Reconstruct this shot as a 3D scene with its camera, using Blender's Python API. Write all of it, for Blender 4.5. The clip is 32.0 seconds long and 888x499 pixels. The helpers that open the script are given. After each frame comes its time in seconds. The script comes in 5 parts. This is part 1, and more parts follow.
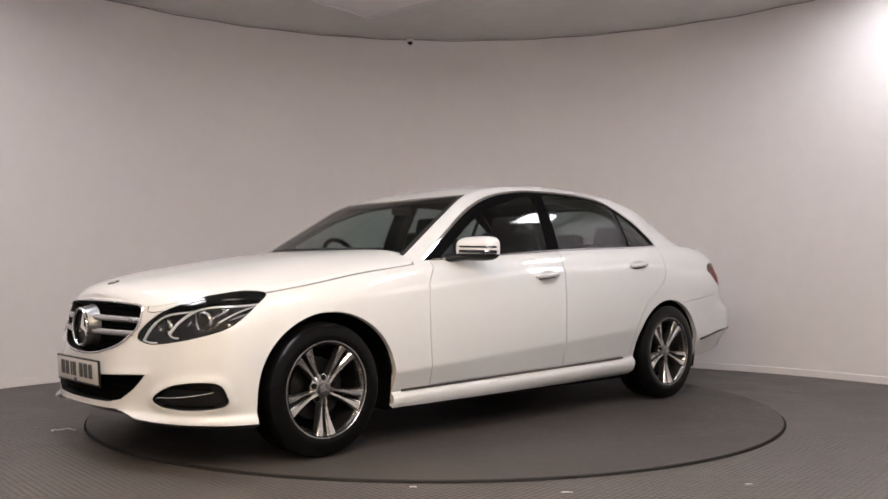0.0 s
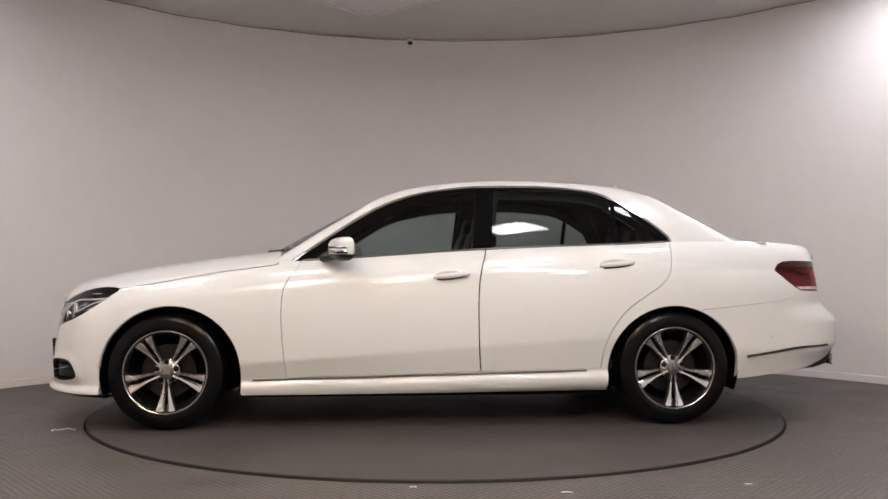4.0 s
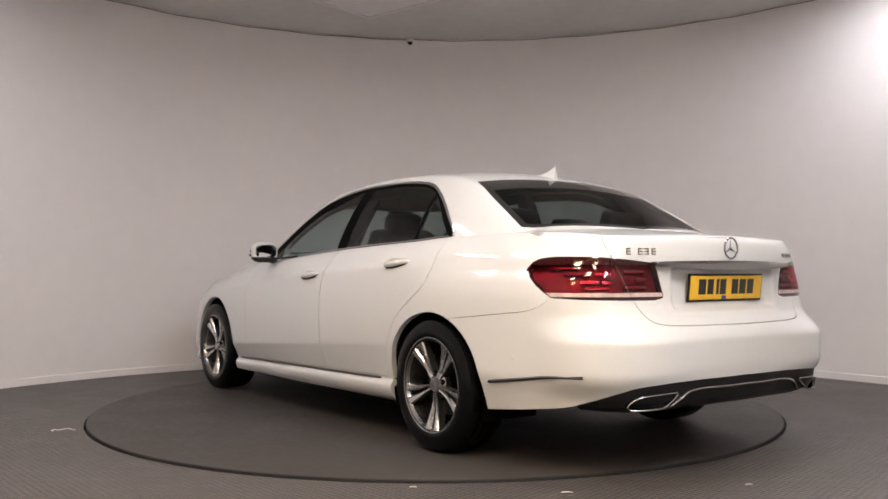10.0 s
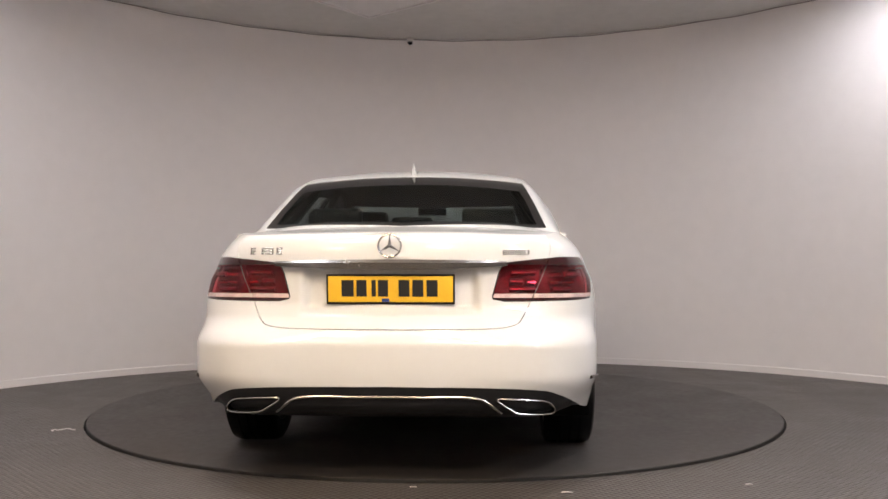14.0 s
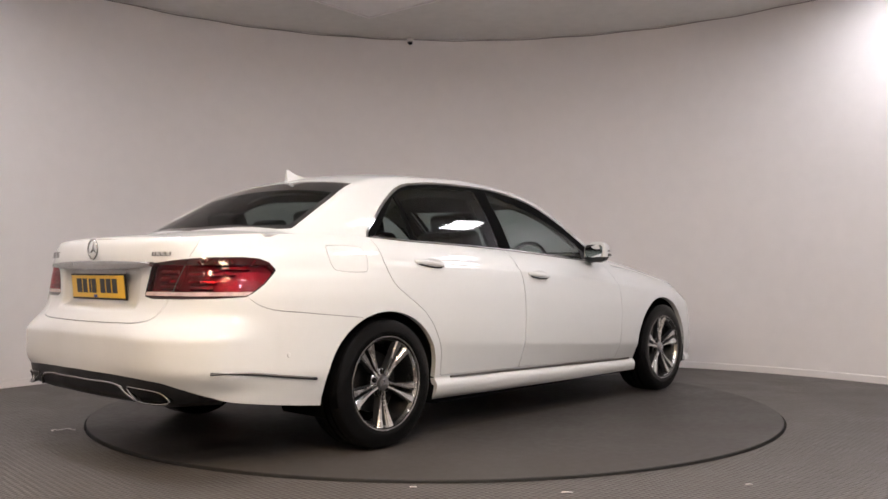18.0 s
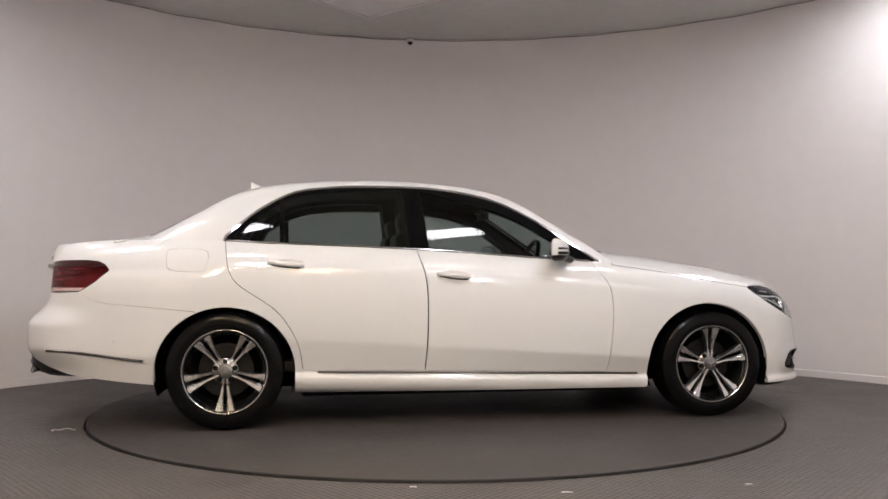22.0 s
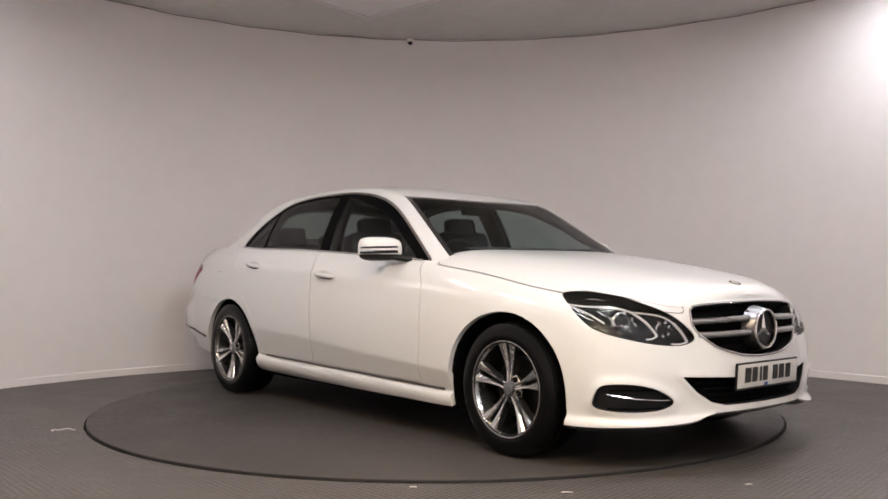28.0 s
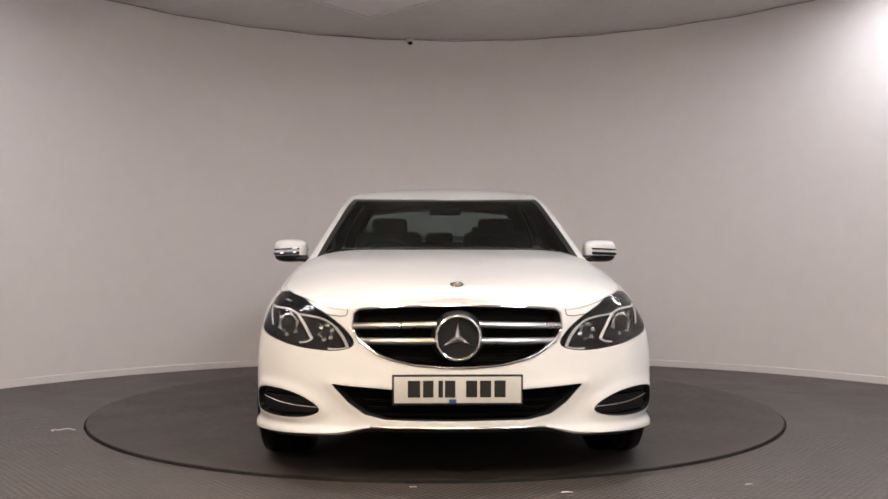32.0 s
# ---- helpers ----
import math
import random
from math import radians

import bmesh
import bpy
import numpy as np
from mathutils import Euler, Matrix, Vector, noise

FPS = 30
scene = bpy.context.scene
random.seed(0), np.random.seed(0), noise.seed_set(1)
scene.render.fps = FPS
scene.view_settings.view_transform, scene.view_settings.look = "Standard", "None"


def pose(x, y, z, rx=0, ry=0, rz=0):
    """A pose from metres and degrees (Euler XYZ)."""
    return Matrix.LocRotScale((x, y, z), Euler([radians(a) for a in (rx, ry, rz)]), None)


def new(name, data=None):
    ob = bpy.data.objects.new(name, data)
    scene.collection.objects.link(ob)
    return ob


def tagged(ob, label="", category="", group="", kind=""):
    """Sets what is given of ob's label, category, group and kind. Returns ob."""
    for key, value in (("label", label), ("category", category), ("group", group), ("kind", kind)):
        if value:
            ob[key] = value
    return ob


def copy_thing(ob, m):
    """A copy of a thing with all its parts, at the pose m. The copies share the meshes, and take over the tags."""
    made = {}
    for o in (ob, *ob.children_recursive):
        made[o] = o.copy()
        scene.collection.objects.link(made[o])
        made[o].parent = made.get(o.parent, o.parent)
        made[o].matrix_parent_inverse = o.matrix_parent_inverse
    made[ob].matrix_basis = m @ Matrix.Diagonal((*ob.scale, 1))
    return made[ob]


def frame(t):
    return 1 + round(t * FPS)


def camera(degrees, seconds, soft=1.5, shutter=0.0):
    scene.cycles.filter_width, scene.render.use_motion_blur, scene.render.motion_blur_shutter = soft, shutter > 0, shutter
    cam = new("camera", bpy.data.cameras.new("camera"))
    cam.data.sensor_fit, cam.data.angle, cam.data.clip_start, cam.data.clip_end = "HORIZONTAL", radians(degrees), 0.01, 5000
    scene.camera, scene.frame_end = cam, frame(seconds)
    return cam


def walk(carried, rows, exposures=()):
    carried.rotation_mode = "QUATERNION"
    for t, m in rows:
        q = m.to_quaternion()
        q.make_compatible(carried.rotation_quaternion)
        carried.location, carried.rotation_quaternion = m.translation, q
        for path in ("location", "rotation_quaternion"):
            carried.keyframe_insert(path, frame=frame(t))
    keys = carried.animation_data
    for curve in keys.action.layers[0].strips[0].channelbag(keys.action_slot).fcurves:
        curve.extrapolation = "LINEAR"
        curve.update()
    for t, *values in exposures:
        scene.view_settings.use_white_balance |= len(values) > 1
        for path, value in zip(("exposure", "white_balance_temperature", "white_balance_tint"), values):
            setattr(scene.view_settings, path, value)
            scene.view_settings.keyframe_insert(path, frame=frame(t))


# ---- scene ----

# ---------------------------------------------------------------- camera
cam = camera(53.47, 32.0, soft=1.6)
EYE = pose(0, -5.939, 0.884, 91.385, 0, -0.50)
walk(cam, [(0, EYE), (32, EYE)], exposures=[(0, 0.02), (6, -0.05), (9, 0.0), (12, 0.05), (14, 0.0), (18, 0.09), (22, -0.06), (25, -0.02), (28, 0.08), (32, -0.02)])

# ---------------------------------------------------------------- light
world = bpy.data.worlds.new("world")
scene.world = world
world.use_nodes = True
world.node_tree.nodes["Background"].inputs["Color"].default_value = (0.5, 0.5, 0.5, 1)
world.node_tree.nodes["Background"].inputs["Strength"].default_value = 0.02


# ---------------------------------------------------------------- materials
def mat(name, color, rough=0.5, metal=0.0, coat=0.0, spec=0.5, trans=0.0, ior=1.45, emit=0.0, emit_color=None,
        noise_scale=0.0, vary=0.0, bump=0.0, bump_scale=200.0, rough_vary=0.0):
    m = bpy.data.materials.new(name)
    m.use_nodes = True
    nt = m.node_tree
    b = nt.nodes["Principled BSDF"]
    b.inputs["Base Color"].default_value = (*color, 1)
    b.inputs["Roughness"].default_value = rough
    b.inputs["Metallic"].default_value = metal
    b.inputs["Coat Weight"].default_value = coat
    b.inputs["Coat Roughness"].default_value = 0.04
    b.inputs["Specular IOR Level"].default_value = spec
    b.inputs["Transmission Weight"].default_value = trans
    b.inputs["IOR"].default_value = ior
    if emit:
        b.inputs["Emission Color"].default_value = (*(emit_color or color), 1)
        b.inputs["Emission Strength"].default_value = emit
    co = nt.nodes.new("ShaderNodeTexCoord")
    if vary or rough_vary:
        fine, coarse = nt.nodes.new("ShaderNodeTexNoise"), nt.nodes.new("ShaderNodeTexNoise")
        fine.inputs["Scale"].default_value, coarse.inputs["Scale"].default_value = noise_scale * 9, noise_scale
        fine.inputs["Detail"].default_value = coarse.inputs["Detail"].default_value = 4
        add = nt.nodes.new("ShaderNodeMath")
        add.operation = "ADD"
        for i, n in enumerate((fine, coarse)):
            nt.links.new(co.outputs["Object"], n.inputs["Vector"])
            nt.links.new(n.outputs["Fac"], add.inputs[i])
        if vary:
            span = nt.nodes.new("ShaderNodeMapRange")
            span.inputs["From Min"].default_value, span.inputs["From Max"].default_value = 0.6, 1.4
            span.inputs["To Min"].default_value, span.inputs["To Max"].default_value = 1 - vary, 1 + vary
            nt.links.new(add.outputs[0], span.inputs["Value"])
            mul = nt.nodes.new("ShaderNodeVectorMath")
            mul.operation = "SCALE"
            mul.inputs[0].default_value = color
            nt.links.new(span.outputs[0], mul.inputs["Scale"])
            nt.links.new(mul.outputs[0], b.inputs["Base Color"])
        if rough_vary:
            span = nt.nodes.new("ShaderNodeMapRange")
            span.inputs["From Min"].default_value, span.inputs["From Max"].default_value = 0.6, 1.4
            span.inputs["To Min"].default_value, span.inputs["To Max"].default_value = rough - rough_vary, rough + rough_vary
            nt.links.new(add.outputs[0], span.inputs["Value"])
            nt.links.new(span.outputs[0], b.inputs["Roughness"])
    if bump:
        n, bm = nt.nodes.new("ShaderNodeTexNoise"), nt.nodes.new("ShaderNodeBump")
        n.inputs["Scale"].default_value, n.inputs["Detail"].default_value = bump_scale, 5
        bm.inputs["Strength"].default_value, bm.inputs["Distance"].default_value = bump, 0.002
        nt.links.new(co.outputs["Object"], n.inputs["Vector"])
        nt.links.new(n.outputs["Fac"], bm.inputs["Height"])
        nt.links.new(bm.outputs[0], b.inputs["Normal"])
    return m


PAINT = mat("white_paint", (0.575, 0.575, 0.57), 0.42, coat=0.8, spec=0.35, noise_scale=30, vary=0.012)
PAINT.node_tree.nodes["Principled BSDF"].inputs["Coat Roughness"].default_value = 0.05
BLACK = mat("black_plastic", (0.008, 0.008, 0.009), 0.42, spec=0.3, noise_scale=6, vary=0.2, rough_vary=0.08)
GLOSS = mat("gloss_black", (0.008, 0.008, 0.009), 0.08, coat=0.5)
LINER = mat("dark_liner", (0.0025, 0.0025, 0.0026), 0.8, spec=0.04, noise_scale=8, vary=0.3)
CHROME = mat("chrome", (0.68, 0.68, 0.69), 0.1, metal=1.0, noise_scale=4, rough_vary=0.04)
SATIN = mat("satin_chrome", (0.46, 0.46, 0.47), 0.3, metal=1.0, noise_scale=4, rough_vary=0.06)
BADGE_CONE = mat("dark_badge_cone", (0.16, 0.16, 0.165), 0.3, metal=1.0, noise_scale=6, rough_vary=0.05)
BAR_GREY = mat("grey_brushed_bar", (0.31, 0.305, 0.30), 0.24, metal=1.0, noise_scale=6, rough_vary=0.05)
DARK_TRIM = mat("dark_bright_trim", (0.26, 0.24, 0.22), 0.25, metal=1.0, noise_scale=6, rough_vary=0.05)
STRIP_M = mat("dark_strip", (0.13, 0.115, 0.10), 0.32, metal=1.0, noise_scale=6, rough_vary=0.05)
RUBBER = mat("tyre_rubber", (0.003, 0.003, 0.0032), 0.2, spec=0.16, noise_scale=10, vary=0.25, bump=0.02, bump_scale=60, rough_vary=0.06)
ALLOY = mat("bright_alloy", (0.62, 0.615, 0.61), 0.24, metal=1.0, noise_scale=20, rough_vary=0.08)
BARREL = mat("grey_barrel", (0.20, 0.195, 0.19), 0.3, metal=1.0, noise_scale=12, vary=0.2, rough_vary=0.08)
ALLOY_DARK = mat("dark_alloy", (0.035, 0.035, 0.037), 0.4, metal=0.5, noise_scale=12, vary=0.2)
HUBCAP = mat("hub_cap_grey", (0.26, 0.26, 0.265), 0.3, metal=1.0, noise_scale=20, rough_vary=0.06)
STEEL = mat("brake_steel", (0.03, 0.029, 0.028), 0.45, metal=1.0, noise_scale=15, vary=0.2)
TINT = mat("tinted_glass", (0.28, 0.36, 0.35), 0.0, trans=1.0, ior=1.01, coat=0.7)
TINT_SCREEN = mat("tinted_screen_glass", (0.215, 0.29, 0.28), 0.0, trans=1.0, ior=1.01, coat=0.5)
TINT_REAR = mat("tinted_rear_glass", (0.11, 0.145, 0.14), 0.0, trans=1.0, ior=1.01, coat=0.45)
TINT_DARK = mat("dark_tinted_glass", (0.21, 0.27, 0.265), 0.0, trans=1.0, ior=1.01, coat=0.75)
CLEAR = mat("lamp_glass", (0.93, 0.95, 0.96), 0.0, trans=1.0, ior=1.01, coat=0.5)
RED = mat("red_lens", (0.026, 0.0008, 0.0016), 0.2, coat=0.6, spec=0.1, noise_scale=6, vary=0.35)
RED_GLASS = mat("red_lens_glass", (0.36, 0.0045, 0.010), 0.0, trans=1.0, ior=1.01, coat=0.5)
LAMP_BACK = mat("red_lamp_back", (0.19, 0.16, 0.16), 0.42, metal=0.6, noise_scale=14, vary=0.45, rough_vary=0.15)
RED_BRIGHT = mat("red_reflector", (0.15, 0.002, 0.005), 0.2, coat=0.5, spec=0.1, noise_scale=8, vary=0.35)
PALE_LENS = mat("pale_lens", (0.52, 0.38, 0.36), 0.25, coat=0.4, noise_scale=28, vary=0.4, bump=0.4, bump_scale=120)
LAMP_INNER = mat("lamp_reflector", (0.85, 0.86, 0.88), 0.22, metal=1.0)
LAMP_DARK = mat("lamp_bezel", (0.008, 0.008, 0.009), 0.6, coat=0.0, spec=0.12)
LED = mat("daylight_strip", (0.80, 0.80, 0.80), 0.25, coat=0.5)
PLATE_W = mat("white_plate", (0.50, 0.49, 0.46), 0.35, noise_scale=20, vary=0.05)
PLATE_Y = mat("yellow_plate", (0.72, 0.43, 0.03), 0.35, noise_scale=20, vary=0.05)
INK = mat("plate_ink", (0.015, 0.015, 0.015), 0.4)
BLUE = mat("blue_mark", (0.03, 0.06, 0.22), 0.4)
LEATHER = mat("black_leather", (0.010, 0.010, 0.0105), 0.45, noise_scale=12, vary=0.2, bump=0.3, bump_scale=250)
CABIN = mat("dark_cabin", (0.011, 0.011, 0.0115), 0.6, noise_scale=10, vary=0.2)
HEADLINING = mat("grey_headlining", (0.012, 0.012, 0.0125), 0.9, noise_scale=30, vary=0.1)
MIRROR = mat("mirror_glass", (0.8, 0.8, 0.82), 0.02, metal=1.0)


# ---------------------------------------------------------------- mesh tools
def pchip(xs, ys):
    """A smooth curve through the knots that does not overshoot."""
    xs, ys = np.array(xs, float), np.array(ys, float)
    if xs[0] > xs[-1]:
        xs, ys = xs[::-1], ys[::-1]
    h, d = np.diff(xs), np.diff(ys) / np.diff(xs)
    m = np.zeros(len(xs))
    for i in range(1, len(xs) - 1):
        if d[i - 1] * d[i] > 0:
            a, b = 2 * h[i] + h[i - 1], h[i] + 2 * h[i - 1]
            m[i] = (a + b) / (a / d[i - 1] + b / d[i])
    m[0], m[-1] = d[0], d[-1]

    def f(x):
        x = np.clip(np.asarray(x, float), xs[0], xs[-1])
        i = np.clip(np.searchsorted(xs, x) - 1, 0, len(h) - 1)
        t = (x - xs[i]) / h[i]
        return ((2 * t**3 - 3 * t**2 + 1) * ys[i] + (t**3 - 2 * t**2 + t) * h[i] * m[i]
                + (3 * t**2 - 2 * t**3) * ys[i + 1] + (t**3 - t**2) * h[i] * m[i + 1])
    return f


def spline(pts, n, closed=False):
    """n points along a smooth curve through pts (natural cubic by chord length)."""
    pts = np.array(pts, float)
    s = np.r_[0, np.cumsum(np.linalg.norm(np.diff(pts, axis=0), axis=1))]
    h = np.diff(s)
    k = len(s)
    A, B = np.zeros((k, k)), np.zeros((k, pts.shape[1]))
    A[0, 0] = A[-1, -1] = 1
    for i in range(1, k - 1):
        A[i, i - 1:i + 2] = h[i - 1], 2 * (h[i - 1] + h[i]), h[i]
        B[i] = 6 * ((pts[i + 1] - pts[i]) / h[i] - (pts[i] - pts[i - 1]) / h[i - 1])
    M = np.linalg.solve(A, B)
    t = np.linspace(0, s[-1], n)
    i = np.clip(np.searchsorted(s, t) - 1, 0, k - 2)
    a, b = (s[i + 1] - t)[:, None], (t - s[i])[:, None]
    H = h[i][:, None]
    return M[i] * a**3 / (6 * H) + M[i + 1] * b**3 / (6 * H) + (pts[i] / H - M[i] * H / 6) * a + (pts[i + 1] / H - M[i + 1] * H / 6) * b


def chaikin(poly, rounds=2):
    poly = np.array(poly, float)
    for _ in range(rounds):
        nxt = np.roll(poly, -1, 0)
        poly = np.stack([0.75 * poly + 0.25 * nxt, 0.25 * poly + 0.75 * nxt], 1).reshape(-1, 2)
    return poly


def inside(pts, poly):
    """Signed distance of 2D points to a polygon, negative within."""
    poly = np.array(poly, float)
    best, sign = np.full(len(pts), 1e9), np.zeros(len(pts), bool)
    for a, b in zip(poly, np.roll(poly, -1, 0)):
        e, w = b - a, pts - a
        t = np.clip(w @ e / max(e @ e, 1e-12), 0, 1)
        best = np.minimum(best, np.linalg.norm(w - t[:, None] * e, axis=1))
        up = (a[1] > pts[:, 1]) != (b[1] > pts[:, 1])
        if abs(e[1]) > 1e-12:
            sign ^= up & (pts[:, 0] < e[0] * (pts[:, 1] - a[1]) / e[1] + a[0])
    return np.where(sign, -best, best)


def grid_mesh(P):
    """Triangles of a grid of points (rows, columns, channels)."""
    r, c, k = P.shape
    i = np.arange(r * c).reshape(r, c)
    a, b, d, e = i[:-1, :-1].ravel(), i[1:, :-1].ravel(), i[1:, 1:].ravel(), i[:-1, 1:].ravel()
    return P.reshape(-1, k), np.concatenate([np.stack([a, b, d], 1), np.stack([a, d, e], 1)])


def tidy(V, T):
    used = np.unique(T)
    back = np.zeros(len(V), int)
    back[used] = np.arange(len(used))
    return V[used], back[T]


def cut(mesh, f):
    """Splits a mesh where the field f changes sign: (f <= 0, f > 0)."""
    V, T = mesh
    f = np.where(np.abs(f) < 1e-9, -1e-9, f)
    s = f[T] > 0
    n = s.sum(1)
    lo, hi = [T[n == 0]], [T[n == 3]]
    V2, made, L, H = list(V), {}, [], []

    def mid(i, j):
        key = (min(i, j), max(i, j))
        if key not in made:
            t = f[i] / (f[i] - f[j])
            made[key] = len(V2)
            V2.append(V[i] + t * (V[j] - V[i]))
        return made[key]
    for tri, ss in zip(T[(n == 1) | (n == 2)], s[(n == 1) | (n == 2)]):
        odd = int(np.argmax(ss)) if ss.sum() == 1 else int(np.argmin(ss))
        a, b, c = tri[odd], tri[(odd + 1) % 3], tri[(odd + 2) % 3]
        ab, ac = mid(a, b), mid(a, c)
        one, two = (H, L) if ss[odd] else (L, H)
        one.append((a, ab, ac))
        two += [(ab, b, c), (ab, c, ac)]
    V2 = np.array(V2)
    out = []
    for whole, extra in ((lo, L), (hi, H)):
        t = np.concatenate(whole + ([np.array(extra)] if extra else []))
        out.append(tidy(V2, t) if len(t) else (V2[:0], t.reshape(0, 3)))
    return out


def mirrored(mesh):
    V, T = mesh
    V = V.copy()
    V[:, 1] *= -1
    return V, T[:, ::-1]


def both(mesh):
    """A half with its mirror image, welded along the middle."""
    V, T = mesh
    W, U = mirrored(mesh)
    V, T = np.concatenate([V, W]), np.concatenate([T, U + len(V)])
    key = np.round(V[:, :3], 5)
    _, first, back = np.unique(key, axis=0, return_index=True, return_inverse=True)
    T = back.ravel()[T]
    T = T[(T[:, 0] != T[:, 1]) & (T[:, 1] != T[:, 2]) & (T[:, 0] != T[:, 2])]
    return V[first], T


def normals(V, T):
    N = np.zeros((len(V), 3))
    n = np.cross(V[T[:, 1], :3] - V[T[:, 0], :3], V[T[:, 2], :3] - V[T[:, 0], :3])
    for k in range(3):
        np.add.at(N, T[:, k], n)
    ring = N[T].sum(1) * 0.5
    N = N.copy()
    for k in range(3):
        np.add.at(N, T[:, k], ring)
    return N / np.maximum(np.linalg.norm(N, axis=1), 1e-12)[:, None]


def shifted(mesh, d):
    """The mesh moved d along its normals."""
    V, T = mesh
    V = V.copy()
    V[:, :3] += d * normals(V, T)
    return V, T


def rolled(mesh, depth):
    """The mesh with its open edges turned inward by depth."""
    V, T = mesh
    N = normals(V, T)
    V = V[:, :3]
    e = np.sort(np.concatenate([T[:, [0, 1]], T[:, [1, 2]], T[:, [2, 0]]]), 1)
    d = np.concatenate([T[:, [0, 1]], T[:, [1, 2]], T[:, [2, 0]]])
    _, first, count = np.unique(e, axis=0, return_index=True, return_counts=True)
    rim = d[first[count == 1]]
    ids = np.unique(rim)
    back = {v: len(V) + i for i, v in enumerate(ids)}
    V2 = np.concatenate([V, V[ids] - depth * N[ids]])
    extra = []
    for a, b in rim:
        extra += [(b, a, back[a]), (b, back[a], back[b])]
    return V2, np.concatenate([T, np.array(extra)]) if extra else T


def tag_part(ob, parent, label=""):
    ob.parent = parent
    if label:
        tagged(ob, label)
    return ob


def panel(name, mesh, material, parent, label="", depth=0.0, flip=False):
    """Links a triangle mesh as one part."""
    V, T = rolled(mesh, depth) if depth else mesh
    if flip:
        T = T[:, ::-1]
    me = bpy.data.meshes.new(name)
    me.from_pydata(V[:, :3].tolist(), [], T.tolist())
    me.materials.append(material)
    me.polygons.foreach_set("use_smooth", [True] * len(me.polygons))
    me.set_sharp_from_angle(angle=radians(40))
    return tag_part(new(name, me), parent, label)


def part(name, bm, material, parent, label="", smooth=True):
    """Links a bmesh as one part."""
    bmesh.ops.recalc_face_normals(bm, faces=bm.faces)
    me = bpy.data.meshes.new(name)
    bm.to_mesh(me)
    bm.free()
    for m in material if isinstance(material, (list, tuple)) else (material,):
        me.materials.append(m)
    if smooth:
        me.polygons.foreach_set("use_smooth", [True] * len(me.polygons))
        me.set_sharp_from_angle(angle=radians(35))
    ob = new(name, me)
    return tag_part(ob, parent, label) if parent else ob


def box(bm, size, at=(0, 0, 0), bevel=0.0, segments=2, turn=None):
    m = Matrix.Translation(at) @ (turn or Matrix()) @ Matrix.Diagonal((*size, 1))
    made = bmesh.ops.create_cube(bm, size=1, matrix=m)["verts"]
    if bevel:
        edges = list({e for v in made for e in v.link_edges})
        bmesh.ops.bevel(bm, geom=edges, offset=bevel, segments=segments, affect="EDGES", profile=0.6)
    return bm


def lathe(bm, profile, axis="y", steps=48, at=(0, 0, 0)):
    """Turns (radius, along) pairs round an axis."""
    rings = []
    for r, a in profile:
        ring = []
        for k in range(steps):
            c, s = math.cos(2 * math.pi * k / steps), math.sin(2 * math.pi * k / steps)
            p = {"y": (r * c, a, r * s), "z": (r * c, r * s, a), "x": (a, r * c, r * s)}[axis]
            ring.append(bm.verts.new(Vector(p) + Vector(at)))
        rings.append(ring)
    for u, v in zip(rings, rings[1:]):
        for k in range(steps):
            bm.faces.new((u[k], u[(k + 1) % steps], v[(k + 1) % steps], v[k]))
    return bm


def tube(bm, pts, r, sides=8, flat=1.0, closed=False):
    """A round bar along points; flat squeezes it vertically."""
    pts = [Vector(p) for p in pts]
    rings = []
    k = len(pts)
    for i, p in enumerate(pts):
        d = (pts[(i + 1) % k] - pts[i - 1]) if closed else pts[min(i + 1, k - 1)] - pts[max(i - 1, 0)]
        d.normalize()
        up = Vector((0, 0, 1)) if abs(d.z) < 0.9 else Vector((1, 0, 0))
        u = d.cross(up).normalized()
        w = u.cross(d)
        rings.append([bm.verts.new(p + r * (math.cos(a) * u + flat * math.sin(a) * w))
                      for a in (2 * math.pi * j / sides for j in range(sides))])
    pairs = list(zip(rings, rings[1:] + ([rings[0]] if closed else [])))
    for a, b in pairs if closed else pairs[:k - 1]:
        for j in range(sides):
            bm.faces.new((a[j], a[(j + 1) % sides], b[(j + 1) % sides], b[j]))
    if not closed:
        bm.faces.new(rings[0])
        bm.faces.new(rings[-1][::-1])
    return bm

# ---------------------------------------------------------------- the saloon car
# Its own space: x forward from the middle of the wheelbase, y to its left, z up from the ground.
car = new("car")
tagged(car, "white four-door saloon car with five twin-spoke alloy wheels on a turntable", "car")

AXLE = 1.437
ARCH_F = 1.412
PLAN = spline([(2.235, -0.25), (2.25, 0), (2.235, 0.25), (2.16, 0.5), (2.05, 0.70), (1.92, 0.822), (1.75, 0.885), (1.5, 0.913),
               (1.1, 0.924), (0.5, 0.929), (-0.3, 0.93), (-1.0, 0.928), (-1.5, 0.920), (-1.85, 0.902), (-2.10, 0.872),
               (-2.28, 0.822), (-2.42, 0.735), (-2.505, 0.6), (-2.55, 0.4), (-2.575, 0.15), (-2.577, 0), (-2.575, -0.15)], 900)
PLAN = PLAN[np.argmin(np.abs(PLAN[:, 1]) + (PLAN[:, 0] < 0)):np.argmin(np.abs(PLAN[:, 1]) + (PLAN[:, 0] > 0)) + 1]
PLAN[0, 1] = PLAN[-1, 1] = 0
_s = np.r_[0, np.cumsum(np.linalg.norm(np.diff(PLAN, axis=0), axis=1))]
SN = 560
S = np.linspace(0, _s[-1], SN)
PX, PY = np.interp(S, _s, PLAN[:, 0]), np.interp(S, _s, PLAN[:, 1])
PY[0] = PY[-1] = 0
TX, TY = np.gradient(PX), np.gradient(PY)
